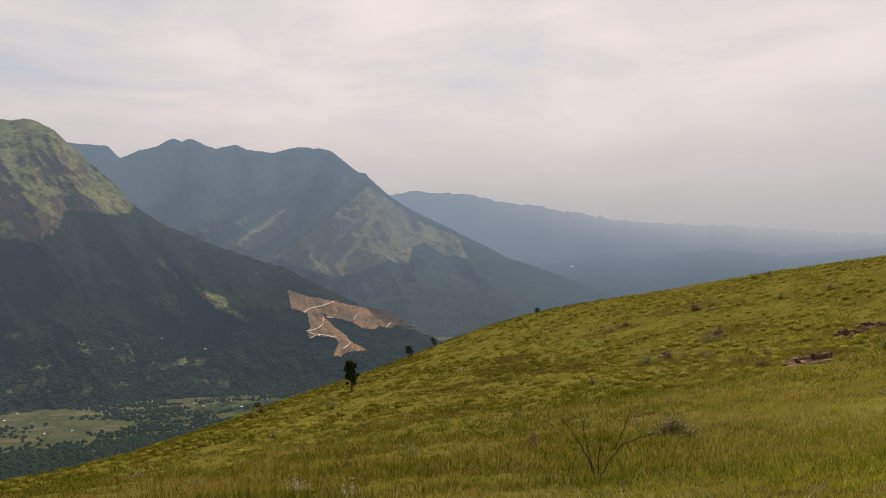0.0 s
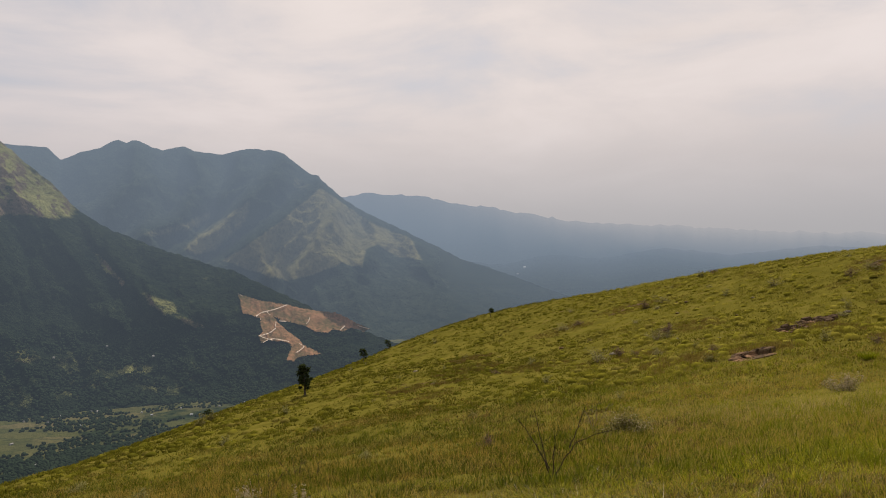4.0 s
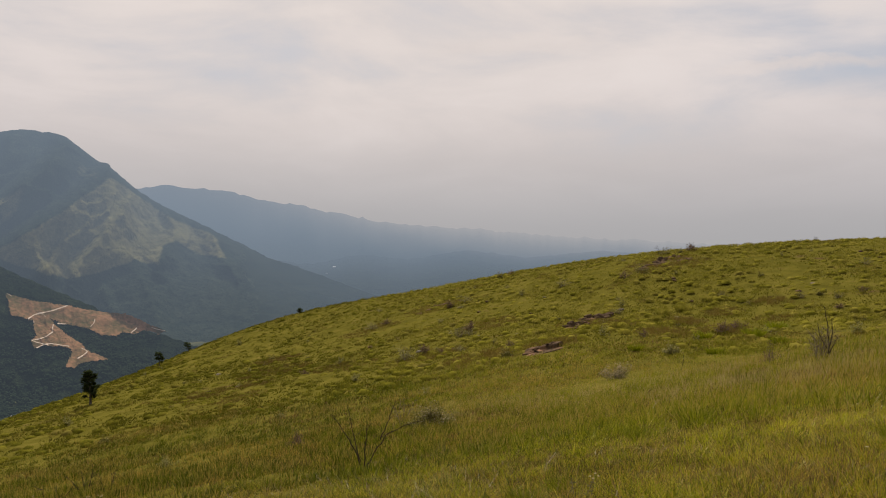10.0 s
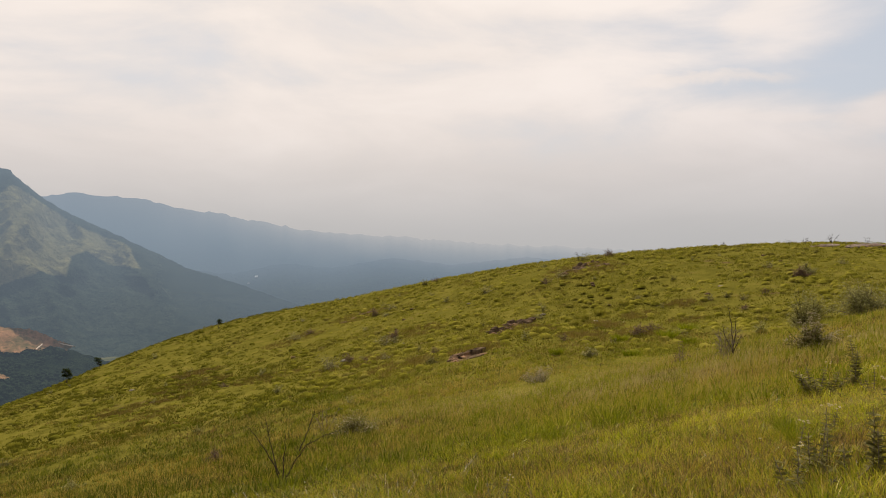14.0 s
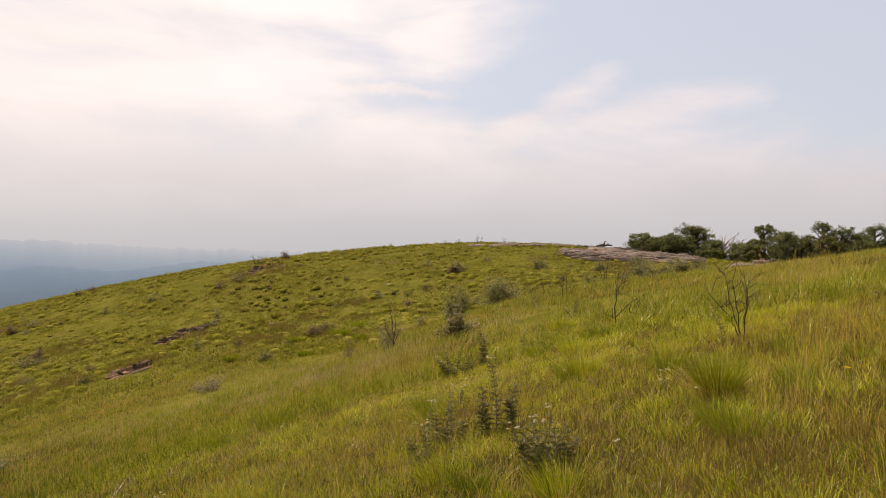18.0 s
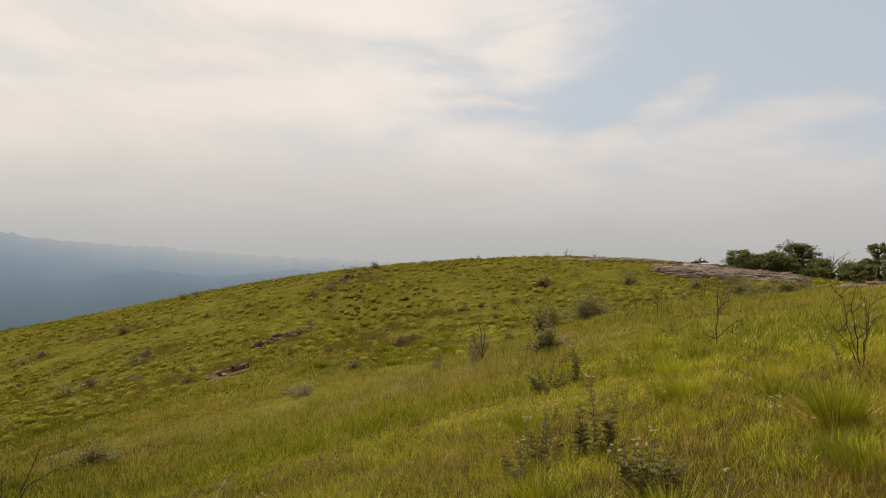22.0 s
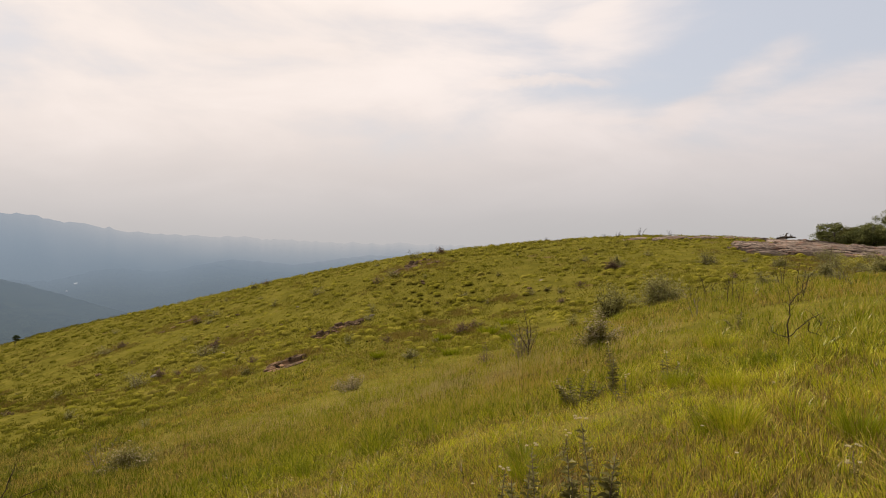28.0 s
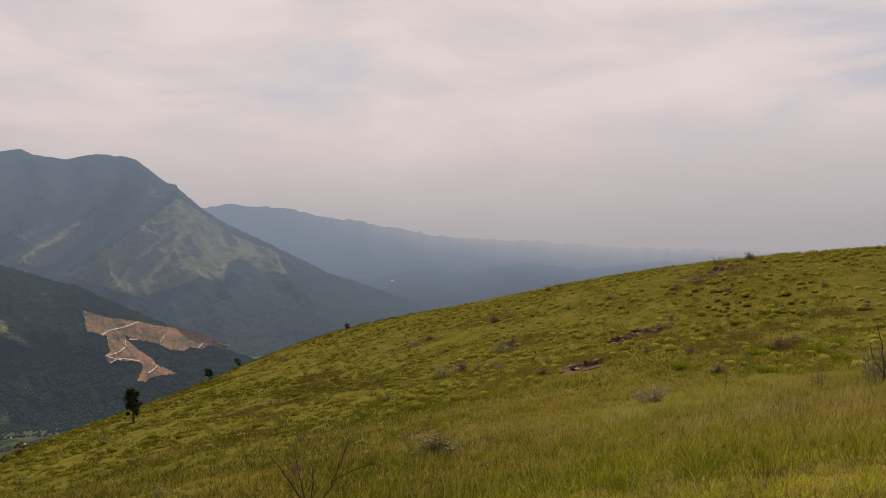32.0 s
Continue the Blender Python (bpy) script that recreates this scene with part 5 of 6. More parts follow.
def seed_grass(x, y, tall, seed):
    """A few tall stalks with feathery seed heads."""
    rng = random.Random(seed)
    ob = thing("seed_grass", x, y, "tall dry grass stalks with feathery seed heads", "grass", "seeding stalks")
    for k in range(5):
        a = rng.uniform(0, 6.28)
        line = branch_line(rng, (rng.gauss(0, 0.1), rng.gauss(0, 0.1), -0.03), (0.25 * math.cos(a) - 0.15, 0.25 * math.sin(a), 1), tall * rng.uniform(0.7, 1.1), 0.05, 7)
        stalk = part("stalk", Shape().tube(line, 0.004, 0.002, 3).mesh("stalk"), STRAW, ob)
        head = Shape()
        for j in range(22):
            t = rng.random()
            head.leaf(line[6].lerp(line[7], t), (rng.gauss(0, 0.5), rng.gauss(0, 0.5), 1), (0, 1, 0), 0.05, 0.008)
        part("seed_head", head.mesh("seed_head"), STRAW, stalk)


for k, (x, y) in enumerate([(38.5, -1.6), (39.5, -2.4), (36.0, 1.0), (33.0, 4.2), (31.0, 6.0), (24.0, 3.5), (20.0, 2.0), (41.0, -3.4)]):
    seed_grass(x, y, 0.85, 100 + k)


def small_flower(x, y, tall, seed):
    """A single white flower on a thin stem."""
    rng = random.Random(seed)
    ob = thing("white_flower", x, y, "tiny white flower on a thin stem in grass", "flower", "small white flowers", turn=rng.uniform(0, 360))
    part("stem", Shape().tube([(0, 0, -0.03), (0.012, 0, tall * 0.5), (0.0, 0.01, tall)], 0.003, 0.002, 4).mesh("stem"), SEDGE, ob)
    head = Shape()
    for k in range(7):
        head.leaf((0, 0.01, tall), (math.cos(k * 0.9), math.sin(k * 0.9), 0.5), (0, 0, 1), 0.022, 0.013)
    part("petals", head.mesh("petals"), PETAL, ob)


for k, (x, y) in enumerate([(6.9, 2.6), (7.6, 3.3), (5.9, 1.2), (7.9, 0.5), (8.8, -0.6), (9.2, 3.4), (10.4, 2.6), (7.2, -0.9), (11.3, 0.4), (6.0, 4.6)]):
    small_flower(x, y, 0.24 + 0.02 * (k % 4), 700 + k)

# ---- rock ----


def polar(az, r):
    return r * math.sin(radians(az)), r * math.cos(radians(az))


def rock_material(name, dark, light, red, banded=False):
    m, n = material(name)
    p = place(n)
    g, s, l = n.noise(p, 5.0, 6, 0.7), n.noise(p, 0.7, 5, 0.6), n.noise(n.mapped(p, (0.8, 0.8, 1.8)), 1.6, 5, 0.65, 0.3)
    c = n.ramp(g, [(0.3, dark), (0.7, light)])
    c = n.mix(n.span(s, 0.5, 0.68), c, red)
    c = n.mix(n.span(l, 0.58, 0.66), c, tuple(0.45 * a for a in dark))
    if banded:
        # beds that crop out as long ledges across the slope
        axes = n.add("ShaderNodeCombineXYZ")
        for slot, axis in zip(axes.inputs, ((0.34, 0.14, 0.9), (0.05, -0.12, 0.0))):
            d = n.add("ShaderNodeVectorMath", operation="DOT_PRODUCT")
            n.link(p, d.inputs[0])
            d.inputs[1].default_value = axis
            n.link(d.outputs["Value"], slot)
        bed = n.noise(axes.outputs[0], 1.0, 4, 0.65, 0.3)
        c = n.mix(n.span(bed, 0.52, 0.60, 0.0, 0.85), c, tuple(0.55 * a for a in dark))
        c = n.mix(n.span(bed, 0.44, 0.36, 0.0, 0.7), c, tuple(1.25 * a for a in light))
    finish(n, surface(n, c, 1.0, bumped(n, n.math("ADD", g, n.math("MULTIPLY", l, 1.5)), 0.9, 0.06), 0.0))
    return m


ROCK = rock_material("weathered_rock", (0.055, 0.042, 0.036), (0.36, 0.275, 0.22), (0.24, 0.135, 0.095), banded=True)
RED_ROCK = rock_material("rusty_rock", (0.034, 0.024, 0.016), (0.20, 0.135, 0.085), (0.29, 0.17, 0.10))
PALE_ROCK = rock_material("pale_stone", (0.12, 0.10, 0.075), (0.32, 0.28, 0.22), (0.25, 0.19, 0.13))


def slab_mesh(rx, ry, thick, seed, follow=None, rings=12, spokes=36):
    """An irregular slab: stepped, rough top, broken edge."""
    rng = np.random.default_rng(seed)
    t = np.linspace(0, 2 * math.pi, spokes, endpoint=False)
    edge = 0.72 + 0.5 * smooth_noise(2.2 + 1.7 * np.cos(t), 2.2 + 1.7 * np.sin(t), seed, 4, 0.6)
    rho = np.concatenate([np.linspace(0.04, 1, rings), [1.03, 1.0]])[:, None]
    x, y = rho * edge * rx * np.cos(t), rho * edge * ry * np.sin(t)
    top = thick * (1 - 0.35 * np.minimum(rho, 1) ** 3) + 0.5 * thick * (smooth_noise(x * 1.3 / thick * 0.2 + 9, y * 1.3 / thick * 0.2 + 9, seed + 1, 4) - 0.5)
    top = top + thick * 0.8 * (smooth_noise(x * 0.9 + 31, y * 1.6 + 31, seed + 2, 4, 0.6, ridged=True) - 0.65)
    top = np.round(top / (thick * 0.3)) * thick * 0.3 * 0.45 + top * 0.55
    drop = np.concatenate([np.zeros(rings), [0.45 * thick, 1.6 * thick]])[:, None]
    z = top - drop
    if follow is not None:
        z = z + follow(x, y)
    me = grid_mesh("slab", x, y, z, closed=True)
    me.polygons.foreach_set("use_smooth", np.zeros(len(me.polygons), bool))
    return me


def outcrop(x, y, pieces, label, mat, name="rock_outcrop", turn=0.0):
    """Bare rock breaking through the turf: each slab is a part laid on the slope."""
    ob = thing(name, x, y, label, "rock", "bare rock")
    z0 = hz(x, y)
    for k, (dx, dy, rx, ry, thick) in enumerate(pieces):
        follow = lambda u, v: land(x + dx + u, y + dy + v) - hz(x + dx, y + dy)
        s = part("slab", slab_mesh(rx, ry, thick, int(abs(x) * 7 + k * 13), follow, *((6, 20) if rx < 1.0 else (12, 36))), mat, ob)
        s.location = (dx, dy, hz(x + dx, y + dy) - z0 - 0.02)
    return ob


rng = random.Random(12)


def ledge(wide, deep, count, thick):
    """Broken pieces of a low ledge, thicker towards its upper edge."""
    out = []
    for k in range(count):
        u, v = rng.uniform(-1, 1), rng.uniform(-1, 1)
        out.append((wide * u, deep * v + 0.35 * wide * u, rng.uniform(0.18, 0.5), rng.uniform(0.12, 0.26), thick * (0.55 + 0.45 * v) * rng.uniform(0.6, 1.2)))
    return out


outcrop(20.9, 38.6, [(-0.1, -0.9, 1.0, 0.35, 0.06), (0.4, -0.1, 0.8, 0.3, 0.32), (-0.6, 0.4, 0.6, 0.28, 0.28)] + ledge(1.25, 0.45, 20, 0.3), "rusty broken rock ledge in the grass", RED_ROCK)
outcrop(28.6, 47.2, ledge(1.5, 0.9, 16, 0.3), "scatter of small broken grey-brown rocks", RED_ROCK)
outcrop(31.8, 49.3, ledge(1.6, 0.8, 24, 0.42), "dark broken rock outcrop in thin grass", RED_ROCK)
outcrop(50.3, 65.3, ledge(3.6, 0.8, 30, 0.4) + [(0, 0, 1.0, 0.6, 0.1), (2.4, -1.2, 1.1, 0.6, 0.12), (-2.2, 1.4, 1.0, 0.6, 0.1)], "strip of dark broken rock near the brow", RED_ROCK)
outcrop(3.0, 57.0, ledge(2.6, 1.4, 14, 0.2), "scatter of small reddish stones on bare earth", RED_ROCK)
outcrop(7.9, 72.0, ledge(2.0, 1.2, 12, 0.22), "scatter of pale reddish stones on the hillside", RED_ROCK)
outcrop(27.6, 80.5, [(0, 0, 0.8, 0.5, 0.1), (1.7, 0.8, 0.7, 0.5, 0.1), (-1.6, -0.4, 0.6, 0.4, 0.1)], "thin bare rock strip on the hillside", RED_ROCK)
rng = random.Random(64)
strata = []
for k in range(90):
    x, y = polar(rng.uniform(63.4, 72.8), rng.uniform(83.5, 103))
    strata.append((x - 85.0, y - 33.2, rng.uniform(0.35, 0.9), rng.uniform(0.9, 2.8), rng.uniform(0.2, 0.6)))
outcrop(85.0, 33.2, strata + [(1.0, 0.6, 4.2, 4.0, 0.3), (-3.0, -1.2, 2.2, 2.4, 0.22), (6.5, 1.0, 4.2, 3.2, 0.35), (3.5, -4.0, 3.0, 2.0, 0.25), (-0.5, 4.6, 2.6, 3.0, 0.35), (10.5, 3.6, 3.2, 3.0, 0.4), (6.0, 6.5, 3.0, 2.2, 0.4)], "broad bare reddish-brown layered rock slab on the crest", ROCK)
outcrop(79.0, 14.5, [(0, 0, 1.2, 2.4, 0.6), (-0.6, 3.4, 1.0, 1.9, 0.5), (0.3, -3.3, 1.0, 1.8, 0.6), (1.6, 1.2, 1.0, 2.2, 0.9), (1.8, -2.2, 0.9, 1.6, 0.9)], "low layered bare rock strip in dry grass", ROCK)
outcrop(84.0, 52.0, [(0, 0, 4.0, 1.5, 0.25), (4.5, -2.5, 3.5, 1.4, 0.25), (-4.0, 2.6, 3.0, 1.2, 0.2), (8.5, -5.0, 3.0, 1.4, 0.3)], "thin dark rock edge along the summit", ROCK)


def stone_mesh(size, seed):
    rng = random.Random(seed)
    bm = bmesh.new()
    bmesh.ops.create_icosphere(bm, subdivisions=2, radius=size)
    for v in bm.verts:
        k = 1 + 0.5 * noise.noise(v.co / size * 1.1 + Vector((seed, 0, 0))) + rng.gauss(0, 0.03)
        v.co = Vector((v.co.x * k * 1.25, v.co.y * k, v.co.z * k * 0.6))
    me = bpy.data.meshes.new("stone")
    bm.to_mesh(me)
    bm.free()
    return me


stones = [stone_mesh(0.22, s) for s in range(5)]
rng = random.Random(77)
for k in range(30):
    base = rng.choice([(14.8, 55), (30, 62), (8, 64), (45, 55), (22, 42), (2, 53), (33, 47), (60, 46), (22, 70)])
    x, y = base[0] + rng.gauss(0, 5.5), base[1] + rng.gauss(0, 4.5)
    mat = PALE_ROCK if rng.random() < 0.45 else RED_ROCK
    me = stones[k % 5].copy()
    me.materials.append(mat)
    s = tagged(new("stone", me), "pale weathered stone on the hillside" if mat is PALE_ROCK else "rusty brown stone on the hillside", "stone", "loose stones")
    size = rng.uniform(0.4, 1.1)
    s.matrix_basis = pose(x, y, hz(x, y) + 0.05 * size, 0, 0, rng.uniform(0, 360)) @ Matrix.Scale(size, 4)

# scrub on the hillside: a few built bushes, set out again and again
kinds = []
for k, (mat, twig, wide, tall, label) in enumerate([
        (RUST_LEAF, GREY_TWIG, 1.6, 0.8, "brownish low scrub on the hillside"), (SCRUB_LEAF, TWIG, 1.2, 0.7, "dull green round scrub bush"),
        (GREY_LEAF, GREY_TWIG, 1.9, 0.9, "grey twiggy scrub on the hillside"), (DARK_LEAF, TWIG, 0.9, 0.6, "small dark bush in thin grass")]):
    kinds.append((mat, twig, wide, tall, label))
first = {}
spots = [(15.7, 52.2, 2, 1.5), (17.6, 53.0, 0, 1.2), (19.4, 78.5, 2, 1.6), (21.5, 79.5, 0, 1.3), (18.7, 39.4, 3, 1.2), (28.8, 77.3, 0, 1.4), (31.0, 77.0, 2, 1.2), (41, 89.2, 3, 1.5), (42.5, 88.5, 0, 1.2),
         (5.3, 96, 1, 1.2), (33.1, 36.2, 0, 1.2), (35.0, 37.0, 0, 1.0), (64.9, 35.1, 2, 1.0), (58.0, 41.2, 1, 1.0), (47.3, 41.2, 3, 1.0), (60.2, 20.4, 2, 1.3), (67.1, 25.1, 2, 1.3), (62.0, 24.0, 1, 1.1),
         (55.5, 70.9, 2, 1.3), (58.8, 70.3, 0, 1.4), (57.2, 70.4, 3, 1.0), (46.0, 63.0, 2, 1.4), (43.5, 62.5, 0, 1.2), (39.0, 68.0, 2, 1.2), (12.0, 60, 1, 1.0), (24.5, 60, 0, 1.3), (22.8, 58, 2, 1.4),
         (10.5, 47, 1, 1.0), (7.5, 74, 3, 1.0), (36, 52, 1, 1.0), (25.6, 39.0, 1, 0.9), (28.5, 33.5, 3, 0.9), (36.5, 29.0, 1, 1.1), (71.5, 22.5, 0, 1.3), (74.0, 24.5, 2, 1.4), (57.0, 14.5, 2, 1.2), (52.0, 12.0, 1, 1.0), (66.0, 13.0, 0, 1.1),
         (-17.4, 60.9, 3, 1.6), (-17.3, 64.4, 3, 1.7), (-9.0, 55.0, 1, 1.0), (-5.0, 42.0, 3, 0.9), (-11.0, 44.0, 1, 0.9), (4.0, 36.0, 3, 0.8), (11.0, 33.0, 1, 0.8), (35.0, 70.0, 1, 1.1), (50.0, 50.0, 3, 1.0)]
rng = random.Random(5)
for k in range(70):
    a, r = radians(rng.uniform(-4, 66)), rng.uniform(45, 95)
    spots.append((r * math.sin(a), r * math.cos(a), rng.randrange(4), rng.uniform(0.35, 0.85)))
for x, y, kind, size in spots:
    if kind not in first:
        mat, twig, wide, tall, label = kinds[kind]
        first[kind] = bush(x, y, wide, tall, 200 + kind, label, mat, twig, 520, 0.085, 22, "scrub_bush", "hillside scrub")
        first[kind].matrix_basis = pose(x, y, hz(x, y)) @ Matrix.Scale(size, 4)
    else:
        o = copy_thing(first[kind], pose(x, y, hz(x, y), 0, 0, rng.uniform(0, 360)))
        o.scale = (size, size, size * rng.uniform(0.75, 1.1))

# bare twigs along the skyline
for k, (x, y, tall) in enumerate([(55.0, 71.6, 1.3), (59.6, 71.0, 1.1), (83.0, 56.0, 1.5), (80.5, 58.0, 1.2), (72.0, 63.5, 1.0), (85.5, 53.0, 1.1), (79.0, 59.0, 0.9)]):
    dry_shrub(x, y, tall, 300 + k, "thin bare twigs on the skyline", 4, 0.5, 4, thick=0.02)

# ---- dead wood on the crest ----
rng = random.Random(8)
x0, y0 = 96.5, 42.2
wood = thing("dead_wood_pile", x0, y0, "dark heap of dead branches on bare rock", "dead wood", z=hz(x0, y0) + 0.25)
part("log", Shape().tube([(-1.5, 0.5, 0.15), (-0.4, 0.2, 0.25), (0.7, -0.2, 0.35), (1.6, -0.5, 0.3)], 0.2, 0.1, 8).mesh("log"), TWIG, wood)
part("log", Shape().tube([(-0.9, -0.4, 0.25), (0.1, 0.1, 0.5), (1.3, 0.5, 0.85), (2.0, 0.6, 0.9)], 0.16, 0.05, 7).mesh("log"), TWIG, wood)
for k in range(12):
    a = rng.uniform(0, 6.28)
    part("branch", Shape().tube(branch_line(rng, (rng.uniform(-0.8, 0.9), 0, 0.25), (math.cos(a), math.sin(a), rng.uniform(0.1, 0.7)), rng.uniform(0.6, 1.2), 0.2), 0.06, 0.015, 5).mesh("branch"), TWIG, wood)

# ---- trees ----


def tree(x, y, tall, wide, seed, label, mat=None, low=0.35, leaves=2600, leaf=0.16, lean=(0, 0), clumps=26, bare=False, name="tree", group=""):
    """A tapered trunk with limbs, and a crown of many leaves gathered in clumps with gaps."""
    rng = random.Random(seed)
    ob = thing(name, x, y, label, "tree", group, z=hz(x, y) - 0.1)
    line = branch_line(rng, (0, 0, 0), (lean[0] * 0.5, lean[1] * 0.5, 1), tall * (0.5 if bare else 0.8), 0.06, 9)
    part("trunk", Shape().tube(line, 0.03 * tall, 0.008 * tall, 8).mesh("trunk", True), PALE_BARK if bare else BARK, ob)
    crown = Shape()
    for k in range(clumps):
        t = low + (1 - low) * (k + rng.random()) / clumps
        i = min(int(t * 9), 8)
        p = line[i]
        a = k * 2.4 + rng.uniform(-0.5, 0.5)
        env = math.sin(math.pi * (0.18 + 0.72 * (t - low) / (1 - low)))
        reach = wide * 0.5 * env * rng.uniform(0.45, 1.1)
        limb = branch_line(rng, p, (math.cos(a) + lean[0], math.sin(a) + lean[1], rng.uniform(0.9, 1.6) if bare else rng.uniform(0.15, 1.0)), tall * rng.uniform(0.35, 0.5) if bare else reach * 1.15 + 0.1, 0.14, 5)
        sh = Shape().tube(limb, (0.014 if bare else 0.009) * tall, 0.003 * tall, 4)
        if bare:
            for j in (2, 3, 4, 5):
                b = a + rng.uniform(-1.5, 1.5)
                sh.tube(branch_line(rng, limb[j], (math.cos(b), math.sin(b), rng.uniform(0.3, 1)), reach * 0.5, 0.2, 4), 0.006 * tall, 0.002 * tall, 3)
        part("limb", sh.mesh("limb"), PALE_BARK if bare else BARK, ob)
        if bare:
            continue
        rad = max(0.22, wide * 0.105) * rng.uniform(0.5, 1.5)
        for q in range(leaves // clumps):
            d = Vector((rng.gauss(0, 1), rng.gauss(0, 1), rng.gauss(0, 1))).normalized() * rad * rng.random() ** 0.45
            d.z *= 0.7
            c = limb[4] + d
            crown.blade(c, (rng.gauss(0, 1), rng.gauss(0, 1), rng.gauss(0, 0.5)), (rng.gauss(0, 0.5), rng.gauss(0, 0.5), 1), leaf * rng.uniform(0.7, 1.3), leaf * rng.uniform(0.6, 0.9))
    if crown.f:
        part("crown", crown.mesh("crown"), mat or TREE_LEAF, ob)
    return ob


# wind-bent trees at the brow
x, y = -8.95, 66.2
tree(x, y, 4.0, 1.6, 401, "dark wind-bent tree on the falling brow", PINE_LEAF, 0.28, 3200, 0.16, (0.25, 0.05), 30, group="trees on the brow")
x, y = -5.1, 101.7
tree(x, y, 2.5, 1.25, 402, "small dark tree behind the brow", PINE_LEAF, 0.42, 1300, 0.14, (0.3, 0), 18, group="trees on the brow")
x, y = -1.35, 112.0
tree(x, y, 2.0, 0.9, 403, "small dark treetop behind the brow", PINE_LEAF, 0.3, 800, 0.13, (0.2, 0), 14, group="trees on the brow")
x, y = 15.3, 110.5
tree(x, y, 1.7, 0.8, 404, "small dark tree on the skyline", PINE_LEAF, 0.45, 600, 0.13, (0.2, 0), 12, group="trees on the brow")
x, y = polar(-15.4, 80)
tree(x, y, 1.1, 0.9, 405, "small dark bushy tree on the lower brow", PINE_LEAF, 0.15, 700, 0.13, (0.2, 0), 12, group="trees on the brow")

# the wood on the far side of the crest: bearing, elevation of the top, distance, crown width
wood_row = [(68.2, 0.15, 126, 4.6), (69.4, 0.45, 128, 4.4), (70.5, 0.6, 127, 4.8), (71.7, 1.25, 128, 5.2), (72.7, 1.55, 129, 4.6), (73.4, 0.6, 126, 4.0), (75.6, -0.1, 126, 3.6), (76.6, 0.3, 127, 4.2), (77.3, 1.0, 129, 3.6), (78.4, 0.75, 127, 5.4),
            (79.7, 0.9, 128, 5.2), (80.9, 1.25, 128, 5.4), (82.2, 1.2, 127, 5.6), (83.3, 1.3, 129, 4.8), (84.4, 1.05, 127, 5.4), (85.7, 1.0, 127, 5.4), (86.9, 0.95, 128, 5.0), (88.0, 0.8, 126, 4.8), (89.0, 0.45, 126, 4.4), (90.0, 0.1, 125, 3.8), (92.4, 0.25, 128, 4.6), (94.0, 0.45, 128, 5.0), (96.0, 0.7, 128, 5.4),
            (70.0, 0.2, 121, 3.6), (79.0, 0.4, 121, 4.4), (81.6, 0.6, 121, 4.6), (84.0, 0.55, 121, 4.6), (86.3, 0.5, 121, 4.4), (88.3, 0.2, 121, 4.0)]
for k, (az, el, r, wide) in enumerate(wood_row):
    az += 1.0
    x, y = polar(az, r)
    tall = max(2.5, 1.6 + r * math.tan(radians(el)) - hz(x, y)) * (0.90 + 0.36 * (k * 0.618 % 1)) * (1.1 if k > 6 else 1.0)
    label = "dark green tree with open flat crown" if k in (3, 4, 8, 13) else "dense dark green tree in a small wood"
    tree(x, y, tall, wide * (1.3 if k in (3, 4, 8) else 1.22), 410 + k, label, OLIVE_LEAF if k % 3 == 1 else None, 0.5 if k in (3, 4, 8) else 0.06, 5200 if k in (3, 4, 8) else 7400, 0.2, (0.08, 0), 34 if k in (3, 4, 8) else 60, group="small wood")
for k in range(17):
    x, y = polar(69.5 + 1.75 * k + 0.6 * math.sin(k * 2.1), 122.5)
    tree(x, y, 4.2 + 0.7 * math.sin(k * 1.7), 5.6, 460 + k, "low dark thicket at the foot of the wood", None, 0.0, 2400, 0.3, (0, 0), 20, name="thicket", group="small wood")
for k, (az, el) in enumerate([(70.2, -0.1), (71.6, 0.1), (72.9, 0.3), (79.0, 0.25), (80.2, 0.4), (81.4, 0.6), (82.6, 0.7), (83.8, 0.75), (85.0, 0.65), (86.2, 0.6), (87.4, 0.5), (88.6, 0.35), (89.8, 0.1)]):
    x, y = polar(az, 132)
    tree(x, y, max(2.5, 1.6 + 132 * math.tan(radians(el)) - hz(x, y)), 6.0, 500 + k, "dense dark green tree deep in the small wood", OLIVE_LEAF if k % 3 == 0 else None, 0.1, 2800, 0.3, (0, 0), 40, group="small wood")
for k, az in enumerate((74.0, 75.2, 76.2, 77.2, 90.6, 91.8)):
    x, y = polar(az, 118.5)
    tree(x, y, 1.9 + 0.3 * (k % 2), 3.6, 480 + k, "low dark thicket at the foot of the wood", OLIVE_LEAF if k % 2 else None, 0.0, 1800, 0.24, (0, 0), 14, name="thicket", group="small wood")
for az, el, r, wide in [(74.3, 1.15, 126, 3.4), (75.0, 0.75, 128, 2.0), (91.6, 0.55, 127, 2.6), (89.2, 0.9, 129, 2.4)]:
    x, y = polar(az + 1.0, r)
    tree(x, y, max(2.5, 1.6 + r * math.tan(radians(el)) - hz(x, y)) * 1.1, wide, int(az * 10), "pale leafless tree beside the wood", bare=True, clumps=14, low=0.4, group="small wood")

# ---- the valley and the mountain side ----


def earth_material(name, stops, rough=0.95):
    m, n = material(name)
    p = place(n)
    g = n.math("ADD", n.math("MULTIPLY", n.noise(p, 0.02, 5, 0.65), 0.6), n.math("MULTIPLY", n.noise(p, 0.11, 4, 0.6), 0.4))
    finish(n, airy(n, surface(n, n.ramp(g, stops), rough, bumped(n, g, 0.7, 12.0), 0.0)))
    return m


